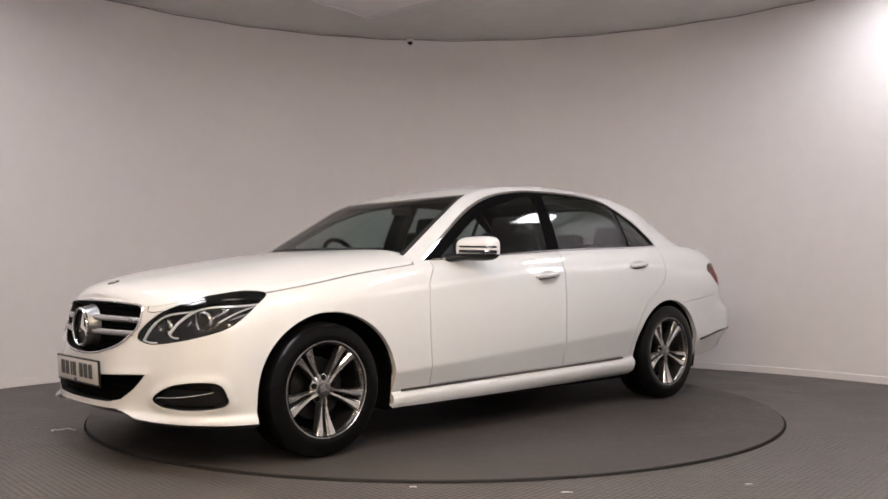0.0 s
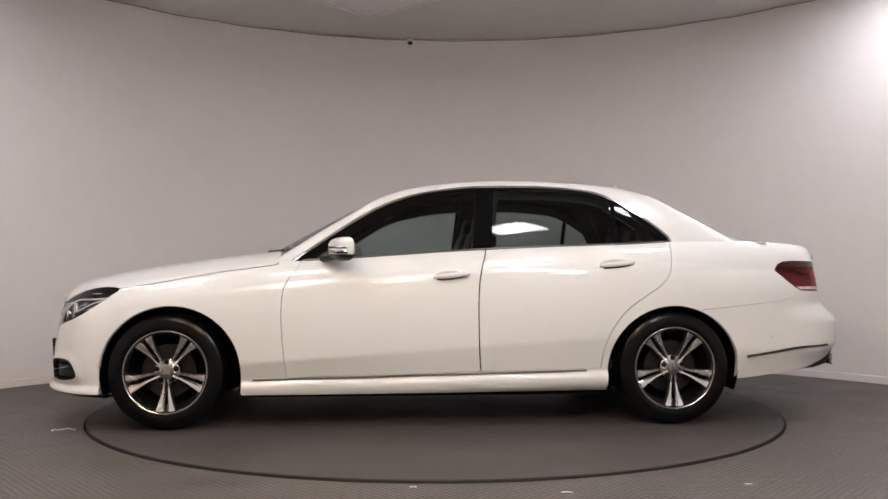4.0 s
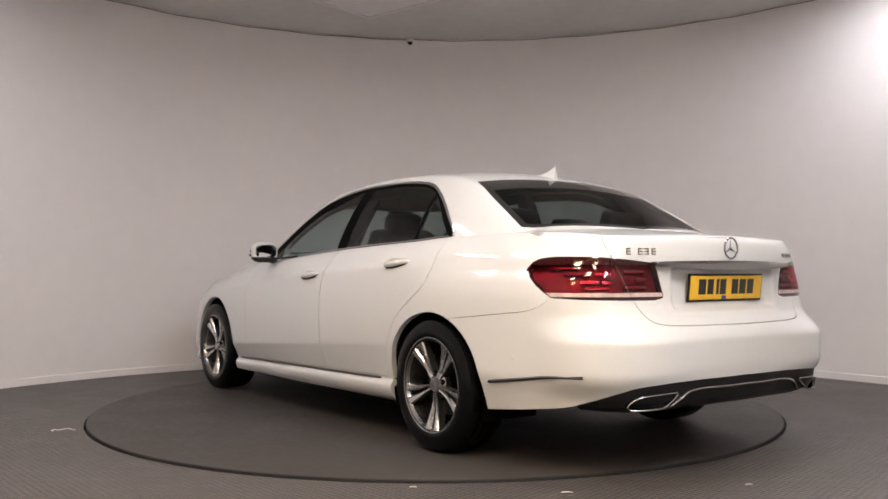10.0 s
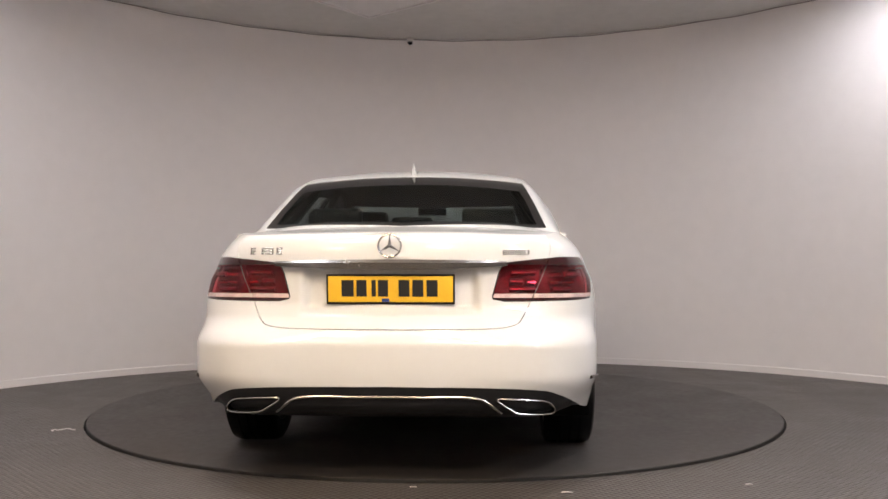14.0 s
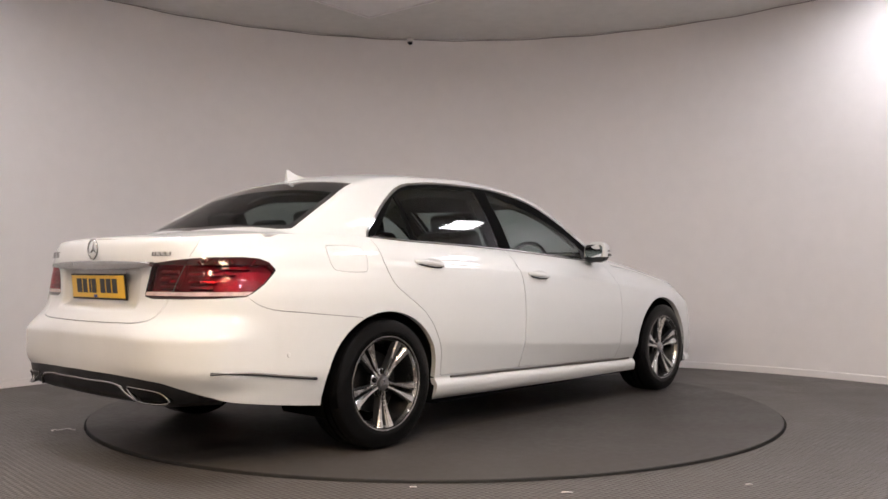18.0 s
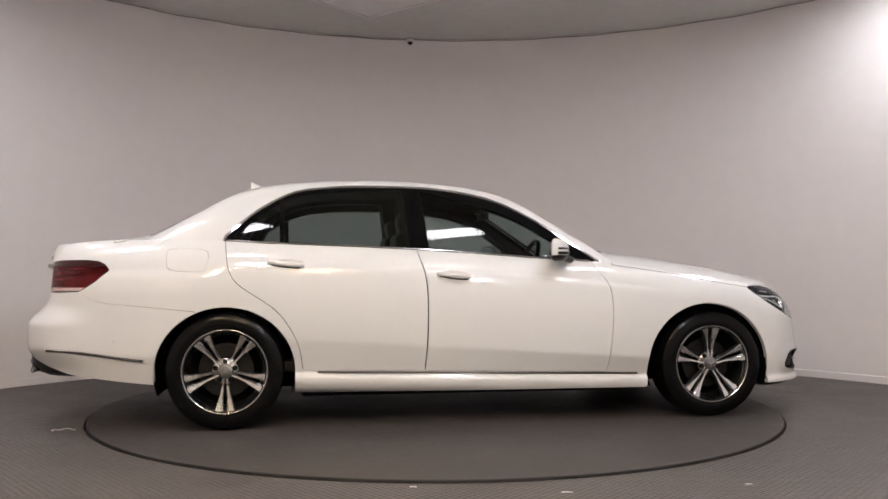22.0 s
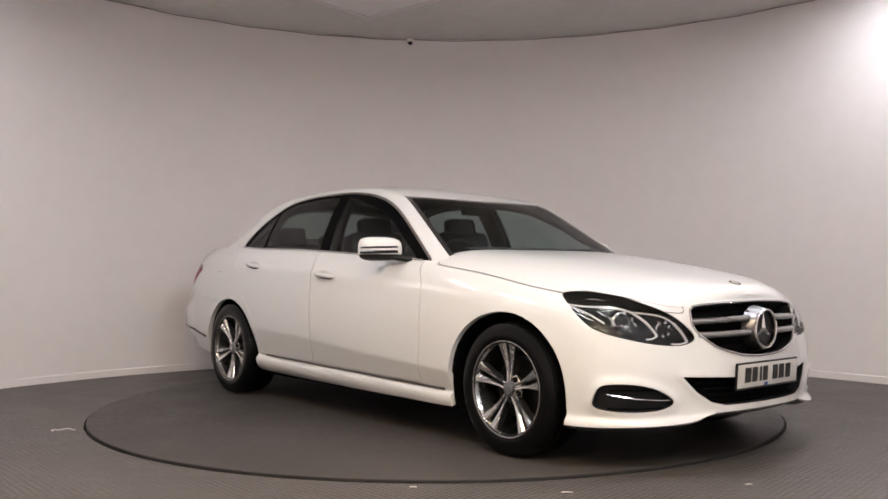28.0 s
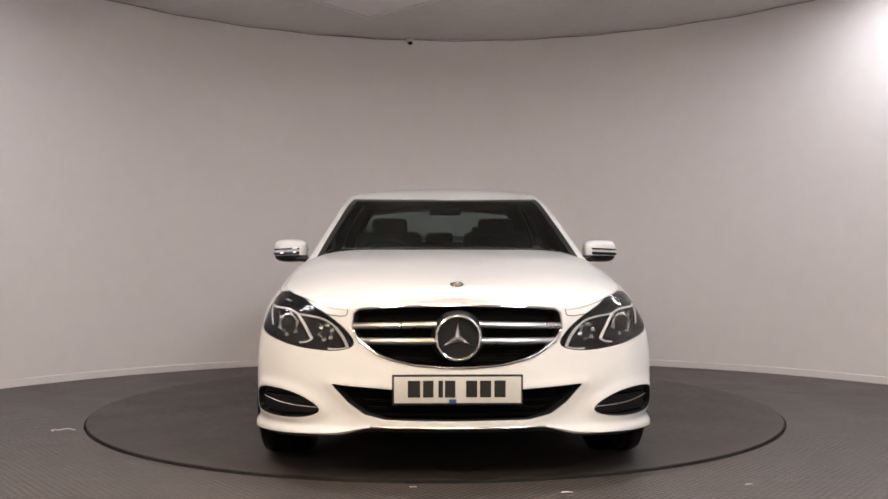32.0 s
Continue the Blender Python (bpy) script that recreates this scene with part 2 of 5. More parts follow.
TL = np.hypot(TX, TY)
NX, NY = TY / TL, -TX / TL            # outward
NX[0], NY[0], NX[-1], NY[-1] = 1, 0, -1, 0


def s_at(x, y):
    """The place along the half outline that is nearest to (x, y)."""
    return S[np.argmin((PX - x)**2 + (PY - abs(y))**2)]


def along(rows):
    """A smooth function of the way round the outline, from (x, y, value) rows."""
    return pchip([s_at(x, y) for x, y, _ in rows], [v for *_, v in rows])


top_z = along([(2.24, 0, 0.752), (2.23, 0.22, 0.75), (2.19, 0.40, 0.732), (2.15, 0.50, 0.720), (2.09, 0.62, 0.740), (2.0, 0.74, 0.770),
               (1.8, 0.86, 0.798), (1.5, 0.91, 0.838), (1.16, 0.92, 0.890), (0.82, 0.93, 0.934), (0.60, 0.93, 0.945), (0.32, 0.93, 0.962), (-0.01, 0.93, 0.985),
               (-0.35, 0.93, 1.006), (-0.68, 0.93, 1.021), (-1.22, 0.92, 1.040), (-1.44, 0.92, 1.052), (-1.8, 0.9, 1.058), (-2.2, 0.84, 1.050),
               (-2.42, 0.73, 1.036), (-2.55, 0.4, 1.030), (-2.577, 0, 1.030)])
low_z = along([(2.24, 0, 0.247), (2.22, 0.35, 0.247), (2.16, 0.5, 0.222), (2.0, 0.75, 0.206), (1.75, 0.88, 0.200), (1.0, 0.925, 0.190), (-1.05, 0.925, 0.195),
               (-1.83, 0.9, 0.255), (-2.15, 0.86, 0.292), (-2.30, 0.81, 0.315), (-2.36, 0.78, 0.334), (-2.42, 0.735, 0.356), (-2.46, 0.69, 0.378), (-2.50, 0.61, 0.404), (-2.54, 0.44, 0.416), (-2.577, 0, 0.422)])
front_in = pchip([0.18, 0.215, 0.25, 0.30, 0.41, 0.515, 0.59, 0.66, 0.71, 0.74, 0.76], [-0.035, -0.036, -0.006, 0, 0, 0.014, 0.028, 0.040, 0.052, 0.066, 0.085])
upper_in = pchip([0, 0.03, 0.06, 0.10, 0.14, 0.20, 0.30, 0.42], [0.122, 0.086, 0.060, 0.036, 0.022, 0.012, 0.003, 0])
sill_step = pchip([0.17, 0.195, 0.22, 0.25, 0.272, 0.284, 0.295, 0.31], [0.050, 0.006, -0.011, -0.019, -0.016, -0.001, 0, 0])


def sill_in(z, x):
    """Doors that fall inward below a rising line, and the sill that stands out under them."""
    line, groove = 0.432 - 0.062 * np.clip(x, -1.1, 1.1), 0.295 - 0.0214 * (x + 0.025)
    low = np.clip((line - z) / (line - groove), 0, 1)
    return 0.008 * (1 - np.clip((z - line) / (0.68 - line), 0, 1))**2 * (low == 0) + (0.008 * (low > 0) + 0.042 * low) + sill_step(z + 0.0214 * (x + 0.025))


lip_in = pchip([0.18, 0.215, 0.25, 0.30, 0.5], [-0.012, -0.014, 0.004, 0.002, 0])
rear_in = pchip([0.28, 0.34, 0.40, 0.50, 0.585, 0.61, 0.66, 0.70, 0.76, 0.87, 0.93, 1.0, 1.02, 1.045], [0.040, 0.016, 0.008, 0.001, 0.002, 0.009, 0.033, 0.056, 0.080, 0.086, 0.082, 0.094, 0.104, 0.135])
tail_in = pchip([0.24, 0.34, 0.44, 0.74, 0.84, 0.90, 1.0, 1.06], [0.052, 0.022, 0, 0, 0.008, 0.026, 0.032, 0.034])


def ease(x, a, b):
    t = np.clip((x - a) / (b - a), 0, 1)
    return t * t * (3 - 2 * t)


W_FRONT = 1 - ease(S, s_at(2.17, 0.46), s_at(1.86, 0.85))
W_REAR = ease(S, s_at(-2.22, 0.84), s_at(-2.53, 0.5))
W_CORNER = ease(S, s_at(-2.08, 0.87), s_at(-2.38, 0.77)) * (1 - ease(S, s_at(-2.48, 0.66), s_at(-2.572, 0.22)))
W_NOSE = ease(S, s_at(2.17, 0.46), s_at(2.03, 0.72)) * (1 - ease(S, s_at(1.94, 0.808), s_at(1.72, 0.888)))
W_LIP = 1 - ease(S, s_at(1.86, 0.85), s_at(1.1, 0.92))
W_TAIL = ease(S, s_at(-1.2, 0.92), s_at(-1.85, 0.9))


def round_trip(rows, rounds=2):
    """An outline on the skin from (x, y, z) corners, in (way round, height)."""
    return chaikin([(s_at(x, y), z) for x, y, z in rows], rounds)


FOG = round_trip([(2.15, 0.552, 0.310), (2.12, 0.61, 0.357), (2.06, 0.69, 0.391), (1.98, 0.775, 0.397), (1.935, 0.810, 0.385), (1.915, 0.826, 0.338), (1.91, 0.828, 0.290),
                  (1.97, 0.78, 0.272), (2.06, 0.69, 0.268), (2.12, 0.605, 0.280)])
INTAKE = np.array([(-0.1, 0.404), (s_at(2.235, 0.245), 0.404), (s_at(2.155, 0.515), 0.418), (s_at(2.175, 0.448), 0.345), (s_at(2.20, 0.375), 0.298), (s_at(2.222, 0.29), 0.281), (-0.1, 0.277)])


def relief(s, z):
    """Raised lips round the openings of the front bumper."""
    q = np.stack([np.broadcast_to(s, z.shape).ravel(), z.ravel()], 1)
    near = q[:, 0] < 1.7
    out = np.zeros(len(q))
    a, b = inside(q[near], FOG), inside(q[near], INTAKE)
    out[near] = 0.011 * np.exp(-(np.maximum(a, 0) / 0.026)**2) + 0.007 * np.exp(-(np.maximum(b, 0) / 0.024)**2)
    return out.reshape(z.shape)


crease_z = pchip([-2.0, -1.3, -1.0, -0.67, -0.19, 0.255, 0.68, 1.2], [0.900, 0.912, 0.910, 0.898, 0.884, 0.849, 0.808, 0.755])
crease_w = pchip([-2.0, -1.55, -1.2, 0.8, 1.3, 1.5], [0, 0.3, 1, 1, 0, 0])


def belt_point(z, i):
    """The outer skin at height z beside outline sample i (arrays)."""
    side = upper_in(top_z(S[i]) - z) + W_LIP[i] * lip_in(z) + W_TAIL[i] * tail_in(z) + (1 - W_LIP[i]) * (1 - W_TAIL[i]) * sill_in(z, PX[i])
    d = W_FRONT[i] * front_in(z) + W_REAR[i] * rear_in(z) + (1 - W_FRONT[i] - W_REAR[i]) * side
    d = d + 0.034 * (PX[i] < 0) * (1 - ease(PY[i], 0.345, 0.385)) * ease(z, 0.700, 0.735) * (1 - ease(z, 0.885, 0.905))
    d = d - 0.050 * W_CORNER[i] * ease(z, 0.33, 0.46) * (1 - ease(z, 0.575, 0.700))
    d = d - 0.040 * W_NOSE[i] * (1 - 0.85 * ease(z, 0.60, 0.78)) * (0.45 + 0.55 * ease(z, 0.20, 0.42))
    line = crease_z(PX[i])
    d = d + 0.0095 * crease_w(PX[i]) * ease(z, line - 0.004, line + 0.014) * (1 - ease(z, line + 0.014, line + 0.13))
    d = d - relief(S[i], np.asarray(z, float))
    y = PY[i] - NY[i] * d
    return np.stack([PX[i] - NX[i] * d, np.where((i == 0) | (i == SN - 1), 0, y), z], -1)


ROWS = 64
H = np.linspace(0, 1, ROWS)
I = np.repeat(np.arange(SN)[:, None], ROWS, 1)
Z = low_z(S)[:, None] + (top_z(S) - low_z(S))[:, None] * H[None, :]
BELT = np.concatenate([belt_point(Z, I), S[I][..., None], Z[..., None]], -1)
EDGE = BELT[:, -1, :3]                 # the upper edge of the skin
skin = grid_mesh(BELT)


def xz(m):
    return m[0][:, [0, 2]]


def sz(m):
    return m[0][:, 3:5]


def arch(m, x, a=0.384, b=0.362):
    p = xz(m) - np.array([x, 0.320])
    p[:, 1] = np.maximum(p[:, 1], 0)
    return (np.hypot(p[:, 0] / a, p[:, 1] / b) - 1) * a


# openings, from the front to the rear
HEADLIGHT = round_trip([(1.70, 0.89, 0.79), (1.86, 0.85, 0.795), (1.99, 0.765, 0.785), (2.06, 0.67, 0.746), (2.12, 0.57, 0.710), (2.158, 0.485, 0.655), (2.185, 0.415, 0.578),
                        (2.15, 0.50, 0.548), (2.10, 0.60, 0.555), (2.03, 0.72, 0.580), (1.93, 0.82, 0.618), (1.86, 0.85, 0.67), (1.79, 0.875, 0.73)])
GRILLE = round_trip([(2.235, 0.2, 0.739), (2.192, 0.405, 0.727), (2.183, 0.432, 0.722), (2.178, 0.447, 0.70), (2.178, 0.445, 0.64), (2.20, 0.385, 0.568), (2.222, 0.28, 0.522), (2.243, 0.12, 0.490)], 0)
GRILLE = chaikin(np.r_[[(-0.3, 0.743)], GRILLE, [(-0.3, 0.484)]], 2)
TAIL = round_trip([(-2.064, 0.88, 0.887), (-2.102, 0.872, 0.922), (-2.138, 0.864, 0.938), (-2.22, 0.842, 0.944), (-2.40, 0.75, 0.942), (-2.50, 0.61, 0.930), (-2.536, 0.48, 0.917), (-2.541, 0.46, 0.88), (-2.547, 0.42, 0.768),
                   (-2.536, 0.48, 0.757), (-2.48, 0.66, 0.758), (-2.36, 0.78, 0.761), (-2.225, 0.842, 0.767), (-2.183, 0.855, 0.790), (-2.14, 0.864, 0.82)], 0)
LID = round_trip([(-2.38, 0.765, 1.20), (-2.42, 0.735, 1.016), (-2.46, 0.70, 0.944), (-2.497, 0.625, 0.80), (-2.52, 0.545, 0.68), (-2.535, 0.49, 0.652), (-2.56, 0.3, 0.646)], 0)
LID = chaikin(np.r_[LID, [(S[-1] + 0.4, 0.645), (S[-1] + 0.4, 1.1)]], 2)
FRONT_DOOR = chaikin([(0.70, 1.2), (0.70, 0.92), (0.745, 0.87), (0.792, 0.80), (0.806, 0.68), (0.802, 0.54), (0.786, 0.38), (0.774, 0.300), (0.772, 0.284), (0.75, 0.284),
                      (-0.30, 0.308), (-0.318, 0.308), (-0.317, 0.325), (-0.306, 0.48), (-0.303, 0.74), (-0.318, 0.88), (-0.36, 1.00), (-0.38, 1.2)], 2)
REAR_DOOR = chaikin([(-0.38, 1.2), (-0.36, 1.00), (-0.318, 0.88), (-0.303, 0.74), (-0.306, 0.48), (-0.317, 0.325), (-0.318, 0.308), (-0.335, 0.308), (-0.99, 0.322), (-1.012, 0.322), (-1.014, 0.335), (-1.03, 0.45), (-1.075, 0.55),
                     (-1.155, 0.66), (-1.26, 0.73), (-1.385, 0.81), (-1.428, 0.89), (-1.438, 0.97), (-1.45, 1.055), (-1.45, 1.2)], 2)
FLAP = chaikin([(-1.765, 0.998), (-1.742, 1.008), (-1.562, 1.006), (-1.536, 0.990), (-1.531, 0.950), (-1.545, 0.886), (-1.575, 0.873), (-1.735, 0.880), (-1.762, 0.905)], 2)
GAP = 0.0037

# wheel openings first, then the lamps and grilles, then the panels
_, skin = cut(skin, arch(skin, ARCH_F, 0.388, 0.369))
_, skin = cut(skin, arch(skin, -AXLE))
lamp_skin, skin = cut(skin, inside(sz(skin), HEADLIGHT))
tail_skin, skin = cut(skin, inside(sz(skin), TAIL))
fog_skin, skin = cut(skin, inside(sz(skin), FOG))
grille_skin, skin = cut(skin, inside(sz(skin), GRILLE))
intake_skin, skin = cut(skin, inside(sz(skin), INTAKE))
front_door, skin = cut(skin, inside(xz(skin), FRONT_DOOR))
rear_door, skin = cut(skin, inside(xz(skin), REAR_DOOR))
lid_skin, skin = cut(skin, inside(sz(skin), LID))


def trimmed(m, poly, pick=xz):
    return cut(m, inside(pick(m), poly) + GAP)[0]


front_door, rear_door, lid_skin = trimmed(front_door, FRONT_DOOR), trimmed(rear_door, REAR_DOOR), trimmed(lid_skin, LID, sz)
sx = skin[0][:, 3]
bumper_front, rest = cut(skin, sx - s_at(1.80, 0.872))
# the seam of the rear bumper rises from the wheel opening to the tail lamp
seam = pchip([-2.7, -2.27, -2.22, -2.16, -2.08, -1.98, -1.75, -1.4], [0.95, 0.90, 0.775, 0.728, 0.706, 0.696, 0.672, 0.64])
f = np.maximum(rest[0][:, 0] + 1.6, rest[0][:, 2] - seam(rest[0][:, 0]))
bumper_rear, rest = cut(rest, f + 0.0012)
f = np.maximum(rest[0][:, 0] + 1.6, rest[0][:, 2] - seam(rest[0][:, 0]))
_, rest = cut(rest, f - 0.0012)
sill_line = pchip([-1.1, 1.05], [0.318, 0.272])
f = np.maximum(np.abs(rest[0][:, 0]) - 1.1, rest[0][:, 2] - sill_line(rest[0][:, 0]))
sill, rest = cut(rest, f)
fender, quarter = cut(rest, -(rest[0][:, 0] - 0.2))
# the bonnet wraps over the top of the wing; its shut line runs from the headlight to the windscreen pillar
shut_z = pchip([0.5, 0.824, 0.991, 1.157, 1.323, 1.488, 1.736, 1.9], [0.96, 0.919, 0.897, 0.875, 0.847, 0.817, 0.778, 0.75])
shut = lambda m: np.maximum(shut_z(m[0][:, 0]) - m[0][:, 2], 0.83 - m[0][:, 0])
bonnet_edge, fender = cut(fender, shut(fender) + 0.003)
_, fender = cut(fender, shut(fender) - 0.003)

fuel_flap, q_right = cut(mirrored(quarter), inside(xz(mirrored(quarter)), FLAP))
fuel_flap = cut(fuel_flap, inside(xz(fuel_flap), FLAP) + 0.0022)[0]

panel("body_sill", sill, PAINT, car, "white sill below the doors", 0.03)
panel("body_sill", mirrored(sill), PAINT, car, "white sill below the doors", 0.03)
fb = panel("front_bumper", both(bumper_front), PAINT, car, "white front bumper with a flared lower lip", 0.012)
rb = panel("rear_bumper", both(bumper_rear), PAINT, car, "white rear bumper", 0.03)
for side in (1, -1):
    flip = (lambda m: m) if side > 0 else mirrored
    panel("front_wing", flip(fender), PAINT, car, "", 0.03)
    panel("rear_wing", quarter if side > 0 else q_right, PAINT, car, "", 0.03)
panel("fuel_flap", fuel_flap, PAINT, car, "white rounded fuel filler flap", 0.01)
doors = []
for side in (1, -1):
    flip = (lambda m: m) if side > 0 else mirrored
    doors.append((panel("front_door", flip(front_door), PAINT, car, "closed white front door", 0.012),
                  panel("rear_door", flip(rear_door), PAINT, car, "closed white rear door", 0.012), side))

# ---- bonnet and boot lid: spanned between the upper edge and a ridge along the middle
bonnet_z = pchip([0.90, 1.3, 1.6, 1.9, 2.05, 2.11, 2.15, 2.175, 2.19], [1.006, 0.960, 0.915, 0.864, 0.834, 0.818, 0.796, 0.772, 0.752])
iA = int(np.argmin(np.abs(EDGE[:, 0] - 0.76) + (EDGE[:, 1] < 0.5)))
E = EDGE[:iA + 1]
u = np.linspace(0, 1, iA + 1)
w = np.linspace(0.0, 1, 44)
ridge_x = E[:, 0] + 0.16 * u**1.5
P = np.zeros((iA + 1, 44, 3))
P[:, :, 0] = E[:, None, 0] + (ridge_x - E[:, 0])[:, None] * (1 - (1 - w)**2)[None]
P[:, :, 1] = E[:, None, 1] * (1 - w)[None]
zc = bonnet_z(np.minimum(ridge_x, 2.19))
P[:, :, 2] = E[:, None, 2] + np.maximum(zc - E[:, 2], 0)[:, None] * (1 - (1 - w)[None]**(2.3 + 4.0 * u[:, None]**1.5))
bm_mesh = grid_mesh(P)
edge_gap = (E[:, 1][:, None] * w[None]).ravel()
behind = P[:, :, 0].ravel() < 1.78
bonnet = cut(bm_mesh, np.where(behind | (P[:, :, 0].ravel() > 2.12), -1.0, 0.0042 - edge_gap))[0]
lid_ob = panel("bonnet", both(bonnet), PAINT, car, "white bonnet with a gentle crown", 0.015)
for flip in (lambda m: m, mirrored):
    panel("bonnet_edge", flip(bonnet_edge), PAINT, lid_ob, "", 0.012)

deck_z = pchip([-2.48, -2.455, -2.42, -2.3, -2.1, -1.9, -1.4], [1.030, 1.040, 1.046, 1.058, 1.078, 1.098, 1.13])
iB = int(np.argmin(np.abs(EDGE[:, 0] + 1.50) + (EDGE[:, 1] < 0.5)))
E = EDGE[iB:]
P = np.zeros((len(E), 44, 3))
P[:, :, 0] = E[:, None, 0]
P[:, :, 1] = E[:, None, 1] * (1 - w)[None]
P[:, :, 2] = E[:, None, 2] + np.maximum(deck_z(E[:, 0]) - E[:, 2], 0)[:, None] * (1 - (1 - w)**2.3)[None]
deck = grid_mesh(P)
lid_edge = pchip([-2.7, -2.45, -2.37, -1.9, -1.4], [0.655, 0.668, 0.683, 0.70, 0.72])
f = np.maximum(np.abs(deck[0][:, 1]) - lid_edge(deck[0][:, 0]), deck[0][:, 0] + 1.93)
lid_top, deck_rest = cut(deck, f)
lid_top = cut(lid_top, np.abs(lid_top[0][:, 1]) - lid_edge(lid_top[0][:, 0]) + 2 * GAP)[0]
boot = panel("boot_lid", both(lid_skin), PAINT, car, "white boot lid with a recessed number plate", 0.012)
panel("boot_top", both(lid_top), PAINT, boot, "", 0.012)
panel("rear_deck", both(deck_rest), PAINT, car)

# ---- the glasshouse: sections along the car
roof_z = pchip([1.02, 0.90, 0.76, 0.62, 0.5, 0.36, 0.22, 0.08, -0.1, -0.3, -0.55, -0.8, -1.0, -1.2, -1.36, -1.5, -1.665, -1.85, -2.0, -2.1],
               [0.955, 1.022, 1.098, 1.172, 1.236, 1.300, 1.354, 1.395, 1.430, 1.453, 1.465, 1.465, 1.454, 1.428, 1.392, 1.332, 1.250, 1.158, 1.084, 1.04])
rail_z = pchip([1.02, 0.80, 0.76, 0.50, 0.227, 0.05, -0.2, -0.5, -0.9, -1.15, -1.375, -1.6, -1.85, -2.1],
               [0.86, 0.975, 1.001, 1.168, 1.330, 1.380, 1.412, 1.426, 1.414, 1.392, 1.342, 1.225, 1.080, 0.94])
rail_y = pchip([1.02, 0.76, 0.50, 0.227, -0.2, -0.7, -1.1, -1.375, -1.6, -1.85, -2.1], [0.80, 0.752, 0.690, 0.620, 0.585, 0.580, 0.590, 0.612, 0.655, 0.705, 0.75])
side_edge = EDGE[int(np.argmin(np.abs(S - s_at(1.5, 0.91)))):int(np.argmin(np.abs(S - s_at(-2.3, 0.8))))]
belt_y = lambda x: np.interp(-x, -side_edge[:, 0], side_edge[:, 1])
belt_z = lambda x: np.interp(-x, -side_edge[:, 0], side_edge[:, 2])
GX = np.linspace(1.02, -2.08, 230)
rows = []
for x in GX:
    yb, zb, yr, zr, zc = belt_y(x), belt_z(x) - 0.003, rail_y(x), rail_z(x), roof_z(x)
    yb = max(yb, yr + 0.01)
    zr = max(zr, zb + 0.005)
    a = np.linspace(0, 1, 40)
    b = np.linspace(0, 1, 60)[1:]
    sy, sz_ = yb + (yr - yb) * a + 0.022 * min(1.0, max(zr - zb - 0.02, 0) / 0.25) * np.sin(math.pi * a), zb + (zr - zb) * a
    ry, rz = yr * (1 - b), zr + (zc - zr) * (1 - (1 - b)**2.2)
    line = np.stack([np.r_[sy, ry], np.r_[sz_, rz]], 1)
    d = np.r_[0, np.cumsum(np.linalg.norm(np.diff(line, axis=0), axis=1))]
    t = np.linspace(0, d[-1], 110)
    line = np.stack([np.interp(t, d, line[:, 0]), np.interp(t, d, line[:, 1])], 1)
    for _ in range(14):
        line[1:-1] = 0.5 * line[1:-1] + 0.25 * (line[:-2] + line[2:])
    rows.append(np.c_[np.full(110, x), line, t / d[-1], t])
house = grid_mesh(np.array(rows))
# side glass, windscreen and rear glass
DLO = chaikin([(-1.462, 1.056), (-1.37, 1.142), (-1.27, 1.226), (-1.135, 1.31), (-1.03, 1.352), (-0.86, 1.373), (-0.695, 1.383), (-0.35, 1.381), (-0.22, 1.372),
               (-0.04, 1.348), (0.14, 1.303), (0.325, 1.216), (0.56, 1.062), (0.80, 0.895), (0.78, 0.85), (-0.5, 0.86), (-1.44, 0.9)], 1)
ws_side = pchip([1.02, 0.76, 0.50, 0.227, 0.1], [0.78, 0.722, 0.655, 0.583, 0.55])
ws_top = pchip([0, 0.3, 0.5, 0.6, 0.8], [0.290, 0.264, 0.226, 0.196, 0.08])
bw_side = pchip([-1.2, -1.375, -1.6, -1.85, -2.1], [0.55, 0.578, 0.628, 0.677, 0.73])
bw_top = pchip([0, 0.3, 0.5, 0.58, 0.8], [-1.385, -1.384, -1.378, -1.374, -1.34])
bw_low = pchip([0, 0.3, 0.6, 0.68, 0.8], [-1.985, -1.955, -1.885, -1.848, -1.80])


def f_side(m):
    return np.maximum(inside(xz(m), DLO), 0.45 - m[0][:, 1])


def f_screen(m):
    x, y = m[0][:, 0], np.abs(m[0][:, 1])
    return np.maximum.reduce([y - ws_side(x), ws_top(y) - x])


def f_back(m):
    x, y = m[0][:, 0], np.abs(m[0][:, 1])
    return np.maximum.reduce([y - bw_side(x), x - bw_top(y), bw_low(y) - x])


side_hole, house = cut(house, f_side(house) - 0.016)
chrome_band, side_hole = cut(side_hole, -(f_side(side_hole) - 0.003))
screen, house = cut(house, f_screen(house))
backlight, house = cut(house, f_back(house))
house = cut(house, np.maximum(house[0][:, 0] - 0.96, -2.06 - house[0][:, 0]))[0]
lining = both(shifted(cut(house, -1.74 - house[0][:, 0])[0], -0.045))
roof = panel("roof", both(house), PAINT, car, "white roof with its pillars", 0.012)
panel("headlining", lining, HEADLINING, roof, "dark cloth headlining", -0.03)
screen_mask, screen_glass = cut(screen, -(f_screen(screen) + 0.035))
back_mask, back_glass = cut(backlight, -np.maximum(f_back(backlight) + 0.042, backlight[0][:, 0] + 1.50))
ws = panel("windscreen", both(shifted(screen_glass, -0.003)), TINT_SCREEN, car, "dark tinted windscreen")
panel("windscreen_edge", both(shifted(screen_mask, -0.003)), GLOSS, ws, "black printed edge of the windscreen")
rw = panel("rear_window", both(shifted(back_glass, -0.003)), TINT_REAR, car, "dark tinted rear window")
panel("rear_window_edge", both(shifted(back_mask, -0.003)), GLOSS, rw, "black printed edge of the rear window")
